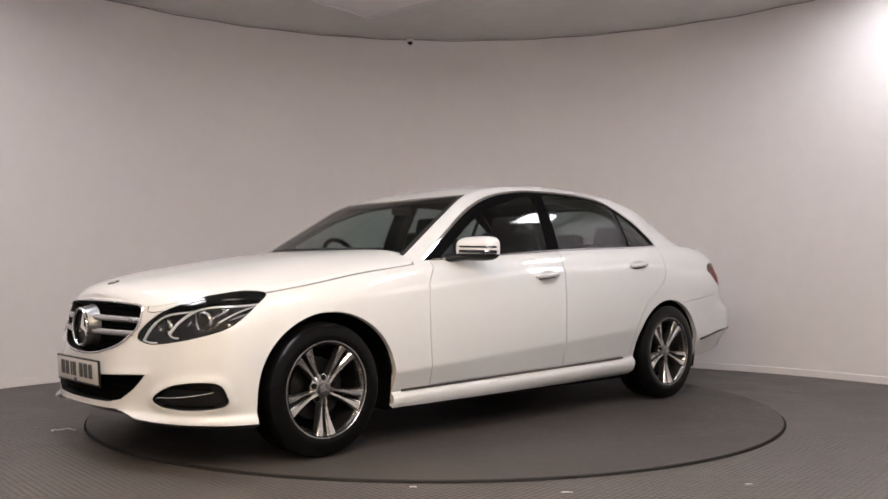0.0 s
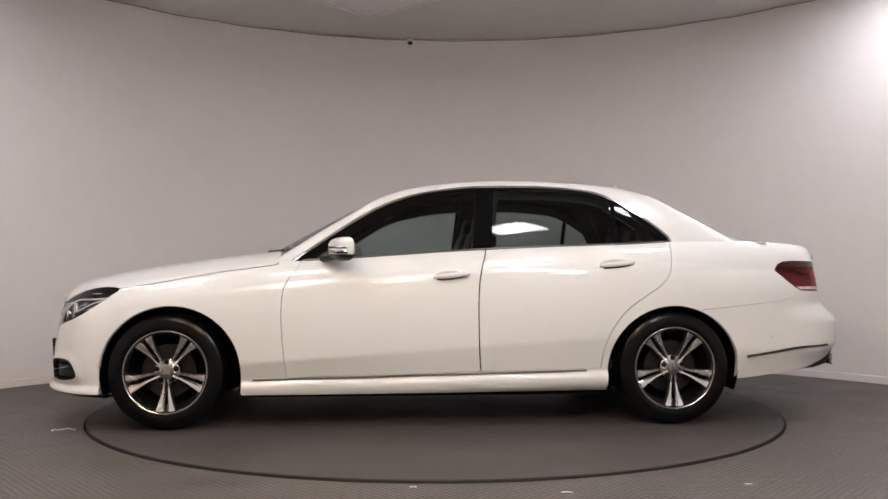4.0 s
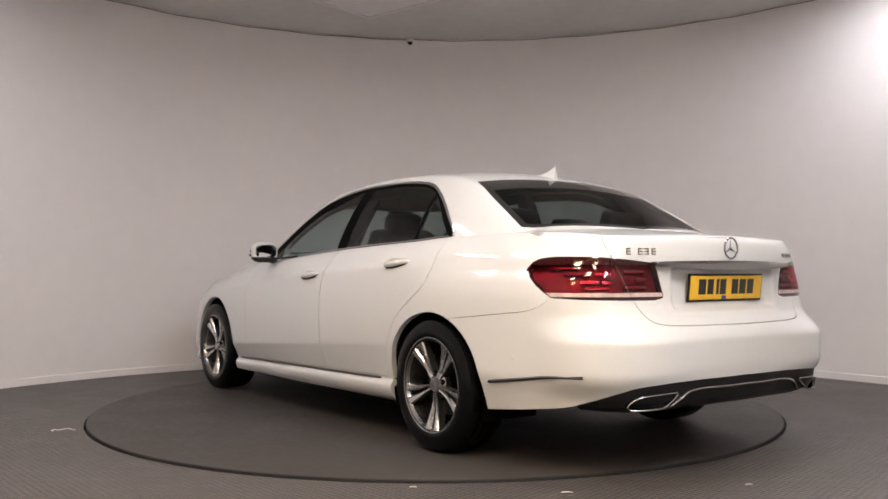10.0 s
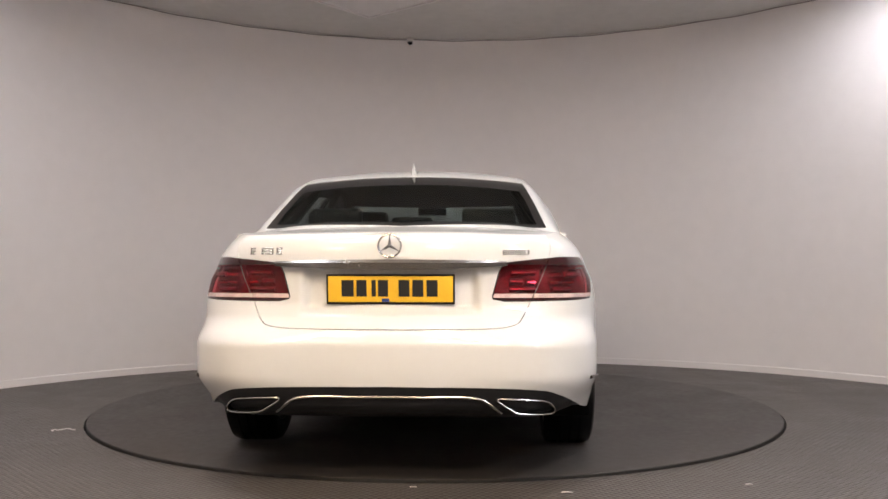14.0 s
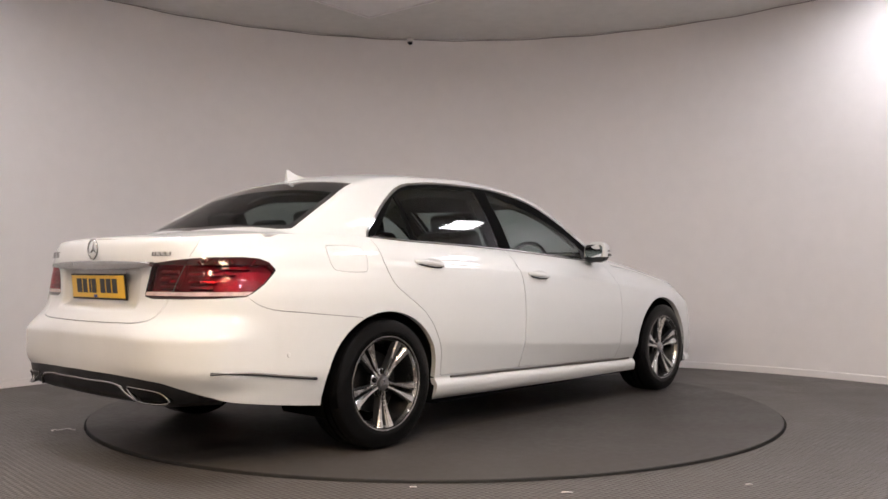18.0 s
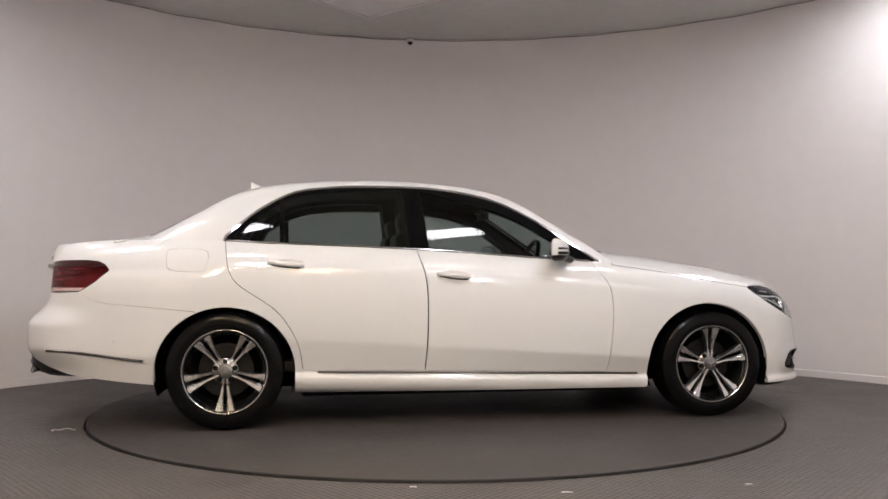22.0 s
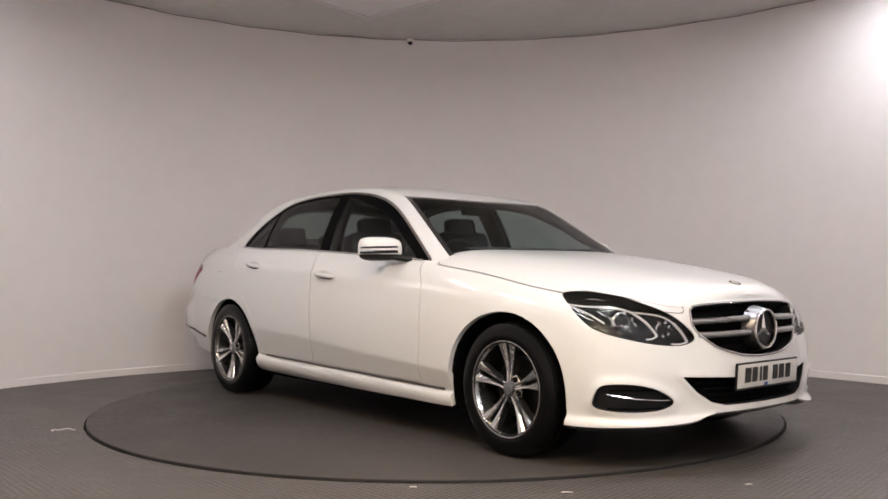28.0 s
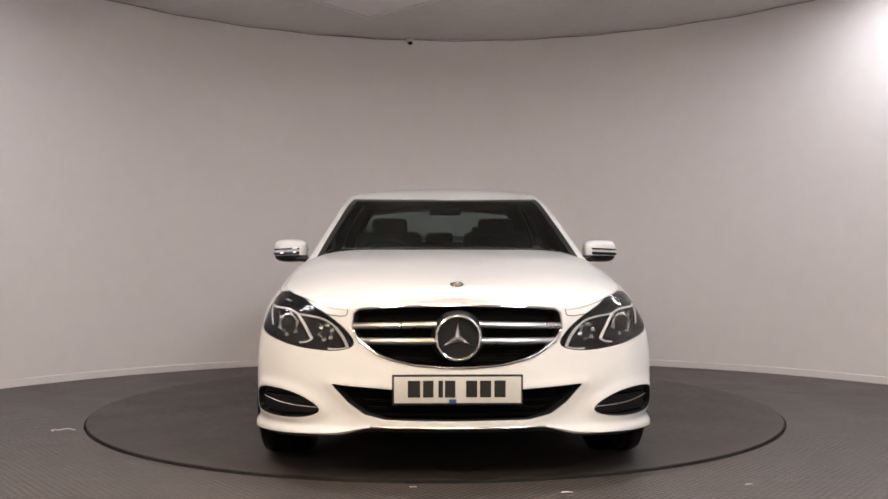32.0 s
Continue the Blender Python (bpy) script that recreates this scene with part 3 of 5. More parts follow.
# posts between the side panes
side_hole = shifted(side_hole, -0.006)
post = lambda m, a, b, tilt: np.abs(m[0][:, 0] - (a + tilt * (m[0][:, 2] - 1.0))) - b
b_post, panes = cut(side_hole, post(side_hole, -0.335, 0.055, -0.10))
c_post, panes = cut(panes, post(panes, -1.13, 0.014, -0.02))
seal = 0.014 + 0.040 * ease(panes[0][:, 0], -0.40, 0.05) + 0.020 * ease(-panes[0][:, 0], 1.16, 1.34)
frame_in, panes = cut(panes, -(f_side(panes) + seal))
mirror_tri, panes = cut(panes, 0.50 - panes[0][:, 0])
f_pane, r_panes = cut(panes, -(panes[0][:, 0] + 0.30))
q_pane, r_pane = cut(r_panes, r_panes[0][:, 0] + 1.13)
for fd, rd, side in doors:
    flip = (lambda m: m) if side > 0 else mirrored
    panel("window_trim", flip(chrome_band), CHROME, rd, "thin chrome strip round the side windows", 0.006)
    panel("window_pane", flip(f_pane), TINT, fd, "tinted side window")
    panel("window_pane", flip(r_pane), TINT_DARK, rd, "tinted side window")
    panel("quarter_pane", flip(q_pane), TINT_DARK, rd, "small tinted quarter window")
    panel("door_post", flip(b_post), LINER, fd, "black door post", 0.01)
    panel("window_divider", flip(c_post), LINER, rd, "", 0.01)
    panel("window_frame", flip(frame_in), LINER, rd, "black window seal", 0.008)
    panel("mirror_triangle", flip(mirror_tri), BLACK, fd, "", 0.01)

# inner door frames round the side windows
inner_band, _ = cut(side_hole, -(f_side(side_hole) + 0.030 + 0.012 * ease(-side_hole[0][:, 0], 0.95, 1.40) + 0.02 * ease(side_hole[0][:, 2], 1.15, 1.35)))
inner_band = cut(inner_band, np.maximum(inner_band[0][:, 0] - 0.52, belt_z(inner_band[0][:, 0]) + 0.012 - inner_band[0][:, 2]))[0]
for fd, rd, side in doors:
    flip = (lambda m: m) if side > 0 else mirrored
    panel("inner_frame", flip(shifted(inner_band, -0.035)), CABIN, rd, "dark inner frame of the doors", 0.012)

# dark inner shell that shows in the gaps between the panels
J = np.where((PX < 1.66) & (PX > -1.98))[0]
Zs = low_z(S[J])[:, None] + 0.02 + (top_z(S[J]) - low_z(S[J]) - 0.03)[:, None] * np.linspace(0, 1, 26)[None]
shell = grid_mesh(np.concatenate([belt_point(Zs, np.repeat(J[:, None], 26, 1)), S[J][:, None, None] + 0 * Zs[..., None], Zs[..., None]], -1))
_, shell = cut(shell, arch(shell, ARCH_F, 0.40, 0.378))
_, shell = cut(shell, arch(shell, -AXLE, 0.40, 0.378))
shell = shifted(shell, -0.02)
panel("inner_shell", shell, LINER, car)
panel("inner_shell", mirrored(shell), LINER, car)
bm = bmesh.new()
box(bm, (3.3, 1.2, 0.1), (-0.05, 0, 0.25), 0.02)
# wide near-black slab: floor pan plus the band of shade below the sills
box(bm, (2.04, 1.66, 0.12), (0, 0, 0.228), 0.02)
part("underbody", bm, LINER, car, "dark floor pan, widened to add the shade below the sills")
for sx_ in (1, -1):
    for sy_ in (1, -1):
        bm = bmesh.new()
        n = 28
        inner, outer = [], []
        for k in range(n + 1):
            a = math.pi * (-0.115 + 1.23 * k / n)
            x, z = 0.388 * math.cos(a), 0.322 + 0.366 * math.sin(a)
            outer.append(bm.verts.new(((ARCH_F if sx_ > 0 else -AXLE) + x, sy_ * 0.875, z)))
            inner.append(bm.verts.new(((ARCH_F if sx_ > 0 else -AXLE) + x, sy_ * 0.55, z)))
        for k in range(n):
            bm.faces.new((outer[k], outer[k + 1], inner[k + 1], inner[k]))
        bm.faces.new(inner)
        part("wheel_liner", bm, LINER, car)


# ---- wheels
def wheel():
    w_ = new("wheel")
    bm = bmesh.new()
    prof = [(0.220, -0.115), (0.238, -0.119), (0.264, -0.1225), (0.295, -0.119), (0.315, -0.108), (0.3235, -0.085), (0.325, -0.06)]
    for g in (-0.045, 0.0, 0.045):
        prof += [(0.325, g - 0.006), (0.318, g - 0.005), (0.318, g + 0.005), (0.325, g + 0.006)]
    prof += [(r, -a) for r, a in prof[:7][::-1]]
    lathe(bm, prof, "y", 72)
    part("tyre", bm, RUBBER, w_, "black road tyre")
    bm = bmesh.new()
    lathe(bm, [(0.231, 0.119), (0.238, 0.117), (0.240, 0.111), (0.234, 0.104)], "y", 72)
    lathe(bm, [(0.231, 0.119), (0.222, 0.114), (0.214, 0.096)], "y", 72)
    part("rim", bm, BAR_GREY, w_, "bright machined rim edge")
    bm = bmesh.new()
    lathe(bm, [(0.214, 0.096), (0.208, 0.06), (0.198, 0.0), (0.205, -0.10), (0.225, -0.112)], "y", 72)
    part("rim_barrel", bm, BARREL, w_, "grey inner barrel")
    bm = bmesh.new()
    lathe(bm, [(0.001, 0.020), (0.15, 0.020), (0.152, 0.0)], "y", 48)
    part("brake_disc", bm, STEEL, w_, "steel brake disc")
    bm = bmesh.new()
    lathe(bm, [(0.14, -0.03), (0.2, -0.03), (0.2, -0.05)], "y", 40)
    part("brake_shield", bm, LINER, w_)
    bm = bmesh.new()
    lathe(bm, [(0.026, 0.0985), (0.031, 0.097), (0.034, 0.090), (0.035, 0.07)], "y", 32)
    bm.faces.new([v for v in bm.verts if abs(v.co.y - 0.0985) < 1e-6])
    cap = part("hub_cap", bm, HUBCAP, w_, "satin grey hub cap")
    bm = bmesh.new()
    for k in range(3):
        a = radians(90 + 120 * k)
        box(bm, (0.021, 0.003, 0.004), (0, 0, 0), turn=Matrix.Translation((0.0105 * math.cos(a), 0.0995, 0.0105 * math.sin(a))) @ pose(0, 0, 0, 0, -math.degrees(a), 0))
    part("cap_star", bm, CHROME, cap, "small bright three-armed mark", smooth=False)
    bm = bmesh.new()
    lathe(bm, [(0.030, 0.084), (0.060, 0.081), (0.072, 0.072), (0.077, 0.045)], "y", 40)
    part("hub", bm, BAR_GREY, w_, "bright hub")
    for k in range(5):
        a0 = math.pi / 2 + math.pi + 2 * math.pi * k / 5
        # bolt holes between the pairs of spokes
        ab = a0 + math.pi / 5
        at = (0.056 * math.cos(ab), 0, 0.056 * math.sin(ab))
        bm = bmesh.new()
        lathe(bm, [(0.001, 0.0835), (0.0135, 0.0835), (0.0145, 0.06)], "y", 16, at)
        hole = part("bolt_hole", bm, LINER, w_, "dark bolt hole")
        bm = bmesh.new()
        lathe(bm, [(0.001, 0.0855), (0.006, 0.0855), (0.007, 0.08)], "y", 6, at)
        part("wheel_bolt", bm, STEEL, hole)
        for sgn in (-1, 1):
            bm = bmesh.new()
            d0 = Vector((math.cos(a0), 0, math.sin(a0)))
            t0 = Vector((-math.sin(a0), 0, math.cos(a0)))
            secs = []
            for r, lo, hi, y in ((0.040, 0.0035, 0.0150, 0.088), (0.085, 0.0060, 0.0195, 0.087), (0.125, 0.0085, 0.0275, 0.092), (0.175, 0.0100, 0.0430, 0.101), (0.2275, 0.0105, 0.0600, 0.112)):
                q = []
                for f_, dy in ((0.10, -0.045), (0.0, -0.010), (0.24, 0.0), (0.86, 0.0012), (1.0, -0.007), (0.92, -0.045)):
                    v = d0 * (math.sqrt(max(r * r - (lo + (hi - lo) * f_)**2, 0)) if r > 0.2 else r) + t0 * (sgn * (lo + (hi - lo) * f_))
                    q.append(bm.verts.new((v.x, y + dy, v.z)))
                secs.append(q)
            for p_, q in zip(secs, secs[1:]):
                for j in range(6):
                    f = bm.faces.new((p_[j], p_[(j + 1) % 6], q[(j + 1) % 6], q[j]))
                    f.material_index = 0 if j in (1, 2, 3) else 1
            part("spoke", bm, (ALLOY, ALLOY_DARK), w_, "machined spoke with dark flanks", smooth=False)
    return w_


base_wheel = wheel()
base_wheel.parent = car
base_wheel.matrix_basis = pose(AXLE - 0.002, 0.785, 0.321) @ Matrix.Scale(0.987, 4)
tagged(base_wheel, "alloy wheel with five pairs of spokes")
for x, side in ((-AXLE, 1), (AXLE, -1), (-AXLE, -1)):
    c = copy_thing(base_wheel, pose(x - (0.005 if x > 0 else 0), side * (0.785 if x > 0 else 0.795), 0.321 if x > 0 else 0.325, 0, 180 if (x > 0 and side < 0) else 0, 0) @ pose(0, 0, 0, 0, 0, 0 if side > 0 else 180))
    if x < 0:
        c.scale = (1, 1, 1)

# ---- details of the skin
FRONT_I, REAR_I = np.where(S < s_at(1.6, 0.9))[0], np.where(S > s_at(-1.6, 0.9))[0]


def spot(x, y, z, out=0.0):
    """A point on the skin at height z: found by y at the ends and by x along the sides; out: metres off it."""
    idx = FRONT_I if x > 1.85 else REAR_I if x < -2.2 else np.arange(SN)
    P_ = belt_point(np.full(len(idx), z), idx)
    k = int(np.argmin(np.abs(P_[:, 1] - abs(y)) if abs(x) > 1.85 and (x > 1.85 or x < -2.2) else np.abs(P_[:, 0] - x) + (P_[:, 1] < 0.4)))
    p, i = P_[k], idx[k]
    n = np.array([NX[i], NY[i], 0.0])
    q = p + out * n
    return Vector((q[0], q[1] * (1 if y >= 0 else -1), q[2]))


def strip(name, rows, r, material, parent, label="", out=0.004, flat=1.0, sides=8, n=24, closed=False):
    """A bar that follows the skin through (x, y, z) rows."""
    pts = [spot(x, y, z, out) for x, y, z in rows]
    line = spline([tuple(p) for p in pts], n) if len(pts) > 2 else np.linspace(pts[0], pts[-1], n)
    bm = bmesh.new()
    tube(bm, line, r, sides, flat, closed)
    return part(name, bm, material, parent, label)


def recess(name, mesh, depth, wall_m, back_m, parent, poly, label="", pair=None):
    """A hollow behind an opening of the skin: its walls and its back."""
    mesh = cut(mesh, inside(sz(mesh), poly) + 0.003)[0]
    mesh = pair(mesh)
    ob = panel(name, shifted(mesh, -depth), back_m, parent, label)
    V, T = rolled(mesh, depth + 0.002)
    panel("surround", (V, T[len(mesh[1]):]), wall_m, ob if parent == car else parent)
    return ob


def outline_path(poly, out):
    """Points on the left-hand skin along an outline in (way round, height)."""
    pts = []
    for s, z in poly:
        i = int(np.argmin(np.abs(S - s)))
        p = belt_point(np.array([z]), np.array([i]))[0] + out * np.array([NX[i], NY[i], 0])
        pts.append(p)
    return pts


SIDES = ((1, lambda m: m), (-1, mirrored))

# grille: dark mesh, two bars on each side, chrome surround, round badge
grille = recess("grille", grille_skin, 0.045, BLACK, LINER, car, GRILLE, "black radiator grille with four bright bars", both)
left = [p for p, (s, z) in zip(outline_path(GRILLE, 0.004), GRILLE) if s > 0.0]
path = [tuple(p) for p in left] + [(p[0], -p[1], p[2]) for p in left[::-1]]
bm = bmesh.new()
tube(bm, path, 0.0052, 8, closed=True)
part("grille_surround", bm, CHROME, grille, "chrome grille surround")
for k in range(9):
    z = 0.512 + 0.026 * k
    half = 0.425 if z > 0.6 else 0.425 - (0.6 - z) * 2.1
    bm = bmesh.new()
    tube(bm, [spot(2.2, y, z, -0.041) for y in np.linspace(half, 0.0, 10)] + [spot(2.2, y, z, -0.041) for y in np.linspace(-0.02, -half, 10)], 0.003, 5)
    part("grille_slat", bm, LINER, grille)
for side in (1, -1):
    for z0, z1, y1 in ((0.664, 0.654, 0.436), (0.598, 0.594, 0.405)):
        bm = bmesh.new()
        pts = [spot(2.2, side * (0.085 + (y1 - 0.085) * t), z0 + (z1 - z0) * t, 0.012 * (1 - t) - 0.006) for t in np.linspace(0, 1, 14)]
        tube(bm, pts, 0.0145, 10, 1.0)
        part("grille_bar", bm, SATIN, grille, "satin silver grille bar")
        bm = bmesh.new()
        tube(bm, [p + Vector((0.007, 0, 0.010)) for p in pts], 0.0045, 6)
        part("bright_edge", bm, CHROME, grille, "polished upper edge of a grille bar")
badge = new("front_badge")
tag_part(badge, car, "large round chrome badge in the grille")
bm = bmesh.new()
lathe(bm, [(0.110, 2.195), (0.101, 2.225), (0.095, 2.246), (0.092, 2.252)], "x", 48, (0, 0, 0.612))
part("badge_cone", bm, BADGE_CONE, badge, "dark satin cone")
bm = bmesh.new()
lathe(bm, [(0.001, 2.240), (0.086, 2.240), (0.09, 2.235)], "x", 48, (0, 0, 0.612))
part("badge_disc", bm, BLACK, badge, "gloss black disc")
bm = bmesh.new()
tube(bm, [(2.256, 0.0885 * math.cos(a), 0.612 + 0.0885 * math.sin(a)) for a in np.linspace(0, 2 * math.pi, 49)[:-1]], 0.0065, 8, closed=True)
part("badge_ring", bm, CHROME, badge, "chrome ring")


def three_bars(name, parent, x, z, r, material, w=0.012, lift=0.006, to=1):
    """Three bars that meet at a centre."""
    bm = bmesh.new()
    for a in (90, 210, 330):
        c, s_ = math.cos(radians(a)), math.sin(radians(a))
        tip, ctr = Vector((x, r * c, z + r * s_)), Vector((x + to * lift, 0, z))
        sd = Vector((0, -s_, c)) * w
        v = [bm.verts.new(p) for p in (ctr, Vector((x, 0, z)) + sd + Vector((0, c, s_)) * w * 0.6, tip, Vector((x, 0, z)) - sd + Vector((0, c, s_)) * w * 0.6)]
        bm.faces.new((v[0], v[1], v[2]))
        bm.faces.new((v[0], v[2], v[3]))
        bm.faces.new((v[1], v[3], v[2]))
    return part(name, bm, material, parent, smooth=False)


three_bars("badge_bars", badge, 2.243, 0.612, 0.088, CHROME, 0.013, 0.012)

# lower intake, lamps in the bumper, lower lip
intake = recess("lower_intake", intake_skin, 0.05, BLACK, LINER, car, INTAKE, "black lower air intake", both)
for k in range(4):
    z = 0.297 + 0.028 * k
    half = 0.33 + 0.035 * k
    bm = bmesh.new()
    tube(bm, [spot(2.2, y, z, -0.036) for y in np.linspace(half, 0.0, 9)] + [spot(2.2, y, z, -0.036) for y in np.linspace(-0.02, -half, 9)], 0.0045, 5)
    part("intake_slat", bm, LINER, intake)
for side, flip in SIDES:
    fog = recess("fog_recess", fog_skin, 0.03, BLACK, BLACK, car, FOG, "dark side intake in the bumper", flip)
    strip("chrome_strip", [(2.1, side * 0.565, 0.318), (2.1, side * 0.64, 0.321), (2.0, side * 0.74, 0.331), (1.95, side * 0.828, 0.350)], 0.0034, CHROME, fog, "thin chrome strip", -0.008, 0.8)
    for z in (0.285, 0.365):
        strip("fog_slat", [(2.1, side * 0.60, z), (2.0, side * 0.70, z), (1.95, side * 0.82, z)], 0.005, LINER, fog, "", -0.018, 0.7)
J = np.where(S < s_at(1.78, 0.88))[0]
lowP = belt_point(low_z(S[J]) + 0.001, J)
rows_ = [lowP]
for ins, dz in ((0.02, -0.010), (0.06, -0.026), (0.22, -0.03)):
    q = lowP.copy()
    q[:, 0] -= NX[J] * ins
    q[:, 1] = np.maximum(q[:, 1] - NY[J] * ins, 0)
    q[:, 2] += dz
    rows_.append(q)
lip = grid_mesh(np.stack(rows_, 1))
panel("lower_lip", both(lip), BLACK, fb, "black undertray edge")
strip("chrome_lip", [(2.2, y, 0.2505) for y in np.linspace(-0.36, 0.36, 15)], 0.0030, DARK_TRIM, fb, "thin chrome line", 0.002, 1.0, 6, 40)

for side in (1, -1):
    strip("bonnet_seam", [(2.1, side * 0.572, 0.702), (2.1, side * 0.52, 0.697), (2.1, side * 0.478, 0.694), (2.1, side * 0.465, 0.700), (2.1, side * 0.460, 0.722)], 0.0017, LINER, fb, "dark seam between bonnet and bumper", 0.0004, 1.0, 6)

# headlights
rng = random.Random(4)
for side, flip in SIDES:
    lamp = panel("headlight", flip(lamp_skin), CLEAR, car, "clear angular headlight with bright light guides")
    hollow = recess("lamp_housing", lamp_skin, 0.055, LAMP_DARK, LAMP_DARK, lamp, HEADLIGHT, "", flip)
    hollow.parent = lamp
    pods = (([(0.840, 0.738), (0.80, 0.722), (0.72, 0.713), (0.685, 0.698)], 0.0048), ([(0.685, 0.698), (0.65, 0.650), (0.618, 0.597)], 0.0066), ([(0.618, 0.597), (0.640, 0.586), (0.668, 0.583)], 0.0042),
            ([(0.685, 0.698), (0.613, 0.690), (0.545, 0.668), (0.512, 0.648)], 0.0042), ([(0.512, 0.648), (0.482, 0.602), (0.457, 0.565)], 0.0066), ([(0.457, 0.565), (0.50, 0.557), (0.548, 0.559)], 0.0042),
            ([(0.835, 0.730), (0.825, 0.695), (0.805, 0.652)], 0.0036))
    for rows, r in pods:
        strip("light_guide", [(2.0, side * y, z) for y, z in rows], r, LED, lamp, "white light guide", -0.014, 1.0, 6, 14)
    facets = (((1.9, 0.862, 0.748), (1.97, 0.846, 0.706), 0.0065), ((1.9, 0.846, 0.700), (1.97, 0.826, 0.660), 0.0050), ((1.9, 0.780, 0.690), (1.97, 0.770, 0.640), 0.0045), ((1.9, 0.850, 0.762), (1.97, 0.815, 0.752), 0.0060), ((1.97, 0.790, 0.755), (2.02, 0.735, 0.748), 0.0055), ((2.02, 0.800, 0.705), (2.07, 0.785, 0.680), 0.0045),
              ((2.0, 0.700, 0.662), (2.03, 0.690, 0.630), 0.0040), ((2.1, 0.600, 0.660), (2.12, 0.580, 0.652), 0.0045), ((2.13, 0.535, 0.640), (2.15, 0.515, 0.612), 0.0040), ((2.1, 0.590, 0.612), (2.12, 0.565, 0.592), 0.0040))
    for p0, p1, r in facets:
        a_, b_ = [spot(p[0], side * p[1], p[2], -0.026) for p in (p0, p1)]
        d_ = (b_ - a_).normalized()
        u_ = d_.cross(Vector((1, side * 0.5, 0))).normalized()
        bm = bmesh.new()
        mid_ = (a_ + b_) / 2 + Vector((0.006, 0, 0))
        v_ = [bm.verts.new(q) for q in (a_, a_ * 0.4 + b_ * 0.6 + u_ * r, b_, a_ * 0.55 + b_ * 0.45 - u_ * r, mid_)]
        for k in range(4):
            bm.faces.new((v_[k], v_[(k + 1) % 4], v_[4]))
        part("reflector", bm, LAMP_INNER, lamp, "bright reflector facet", smooth=False)
    for y, z, r in ((0.752, 0.655, 0.036), (0.568, 0.625, 0.025)):
        c = spot(2.1, side * y, z, -0.042)
        bm = bmesh.new()
        lathe(bm, [(r * 1.25, -0.012), (r * 1.28, 0.004), (r * 1.12, 0.010), (r, 0.004)], "x", 28)
        for k in range(6):
            ang = 2 * math.pi * k / 6 + 0.3
            q0 = c + Vector((rng.uniform(0.004, 0.016), 0, 0)) + pose(0, 0, 0, 0, 0, side * 22).to_3x3() @ Vector((0, r * 1.25 * math.cos(ang), r * 1.25 * math.sin(ang)))
            chip = bmesh.new()
            vs = [chip.verts.new(q0 + Vector((rng.uniform(-0.004, 0.004), dy * rng.uniform(0.6, 1.2), dz * rng.uniform(0.6, 1.2)))) for dy, dz in ((-0.010, -0.006), (0.009, -0.007), (0.008, 0.007), (-0.007, 0.008))]
            chip.faces.new(vs[:3])
            chip.faces.new((vs[0], vs[2], vs[3]))
            part("reflector", chip, LAMP_INNER, lamp, "bright reflector facet", smooth=False)
        ring = part("lamp_ring", bm, LAMP_INNER, lamp, "chrome ring")
        ring.matrix_basis = Matrix.Translation(c) @ pose(0, 0, 0, 0, 0, side * 22)
        bm = bmesh.new()
        lathe(bm, [(r, 0.0)] + [(r * math.cos(a), 0.016 * math.sin(a)) for a in (0.3, 0.7, 1.1, 1.5)], "x", 28)
        lens = part("projector_lens", bm, GLOSS, lamp, "dark round projector lens")
        lens.matrix_basis = Matrix.Translation(c) @ pose(0, 0, 0, 0, 0, side * 22)

# tail lamps: an outer lamp on the wing and an inner one on the lid
inner_t, outer_t = cut(tail_skin, inside(sz(tail_skin), LID))
inner_t = cut(inner_t, inside(sz(inner_t), LID) + 0.002)[0]
outer_t = cut(outer_t, 0.002 - inside(sz(outer_t), LID))[0]
tail_blocks = {"dark red tail lamp": ((0.868, 0.026, 0.66, 0.72, LAMP_INNER), (0.868, 0.026, 0.735, 0.80, LAMP_BACK), (0.833, 0.024, 0.665, 0.70, LAMP_INNER), (0.833, 0.022, 0.71, 0.77, LAMP_INNER), (0.806, 0.020, 0.67, 0.76, LAMP_BACK)),
               "dark red tail lamp on the boot lid": ((0.875, 0.022, 0.50, 0.60, LAMP_BACK), (0.840, 0.028, 0.49, 0.545, LAMP_BACK), (0.835, 0.026, 0.56, 0.60, LAMP_INNER), (0.808, 0.020, 0.49, 0.60, LAMP_BACK))}
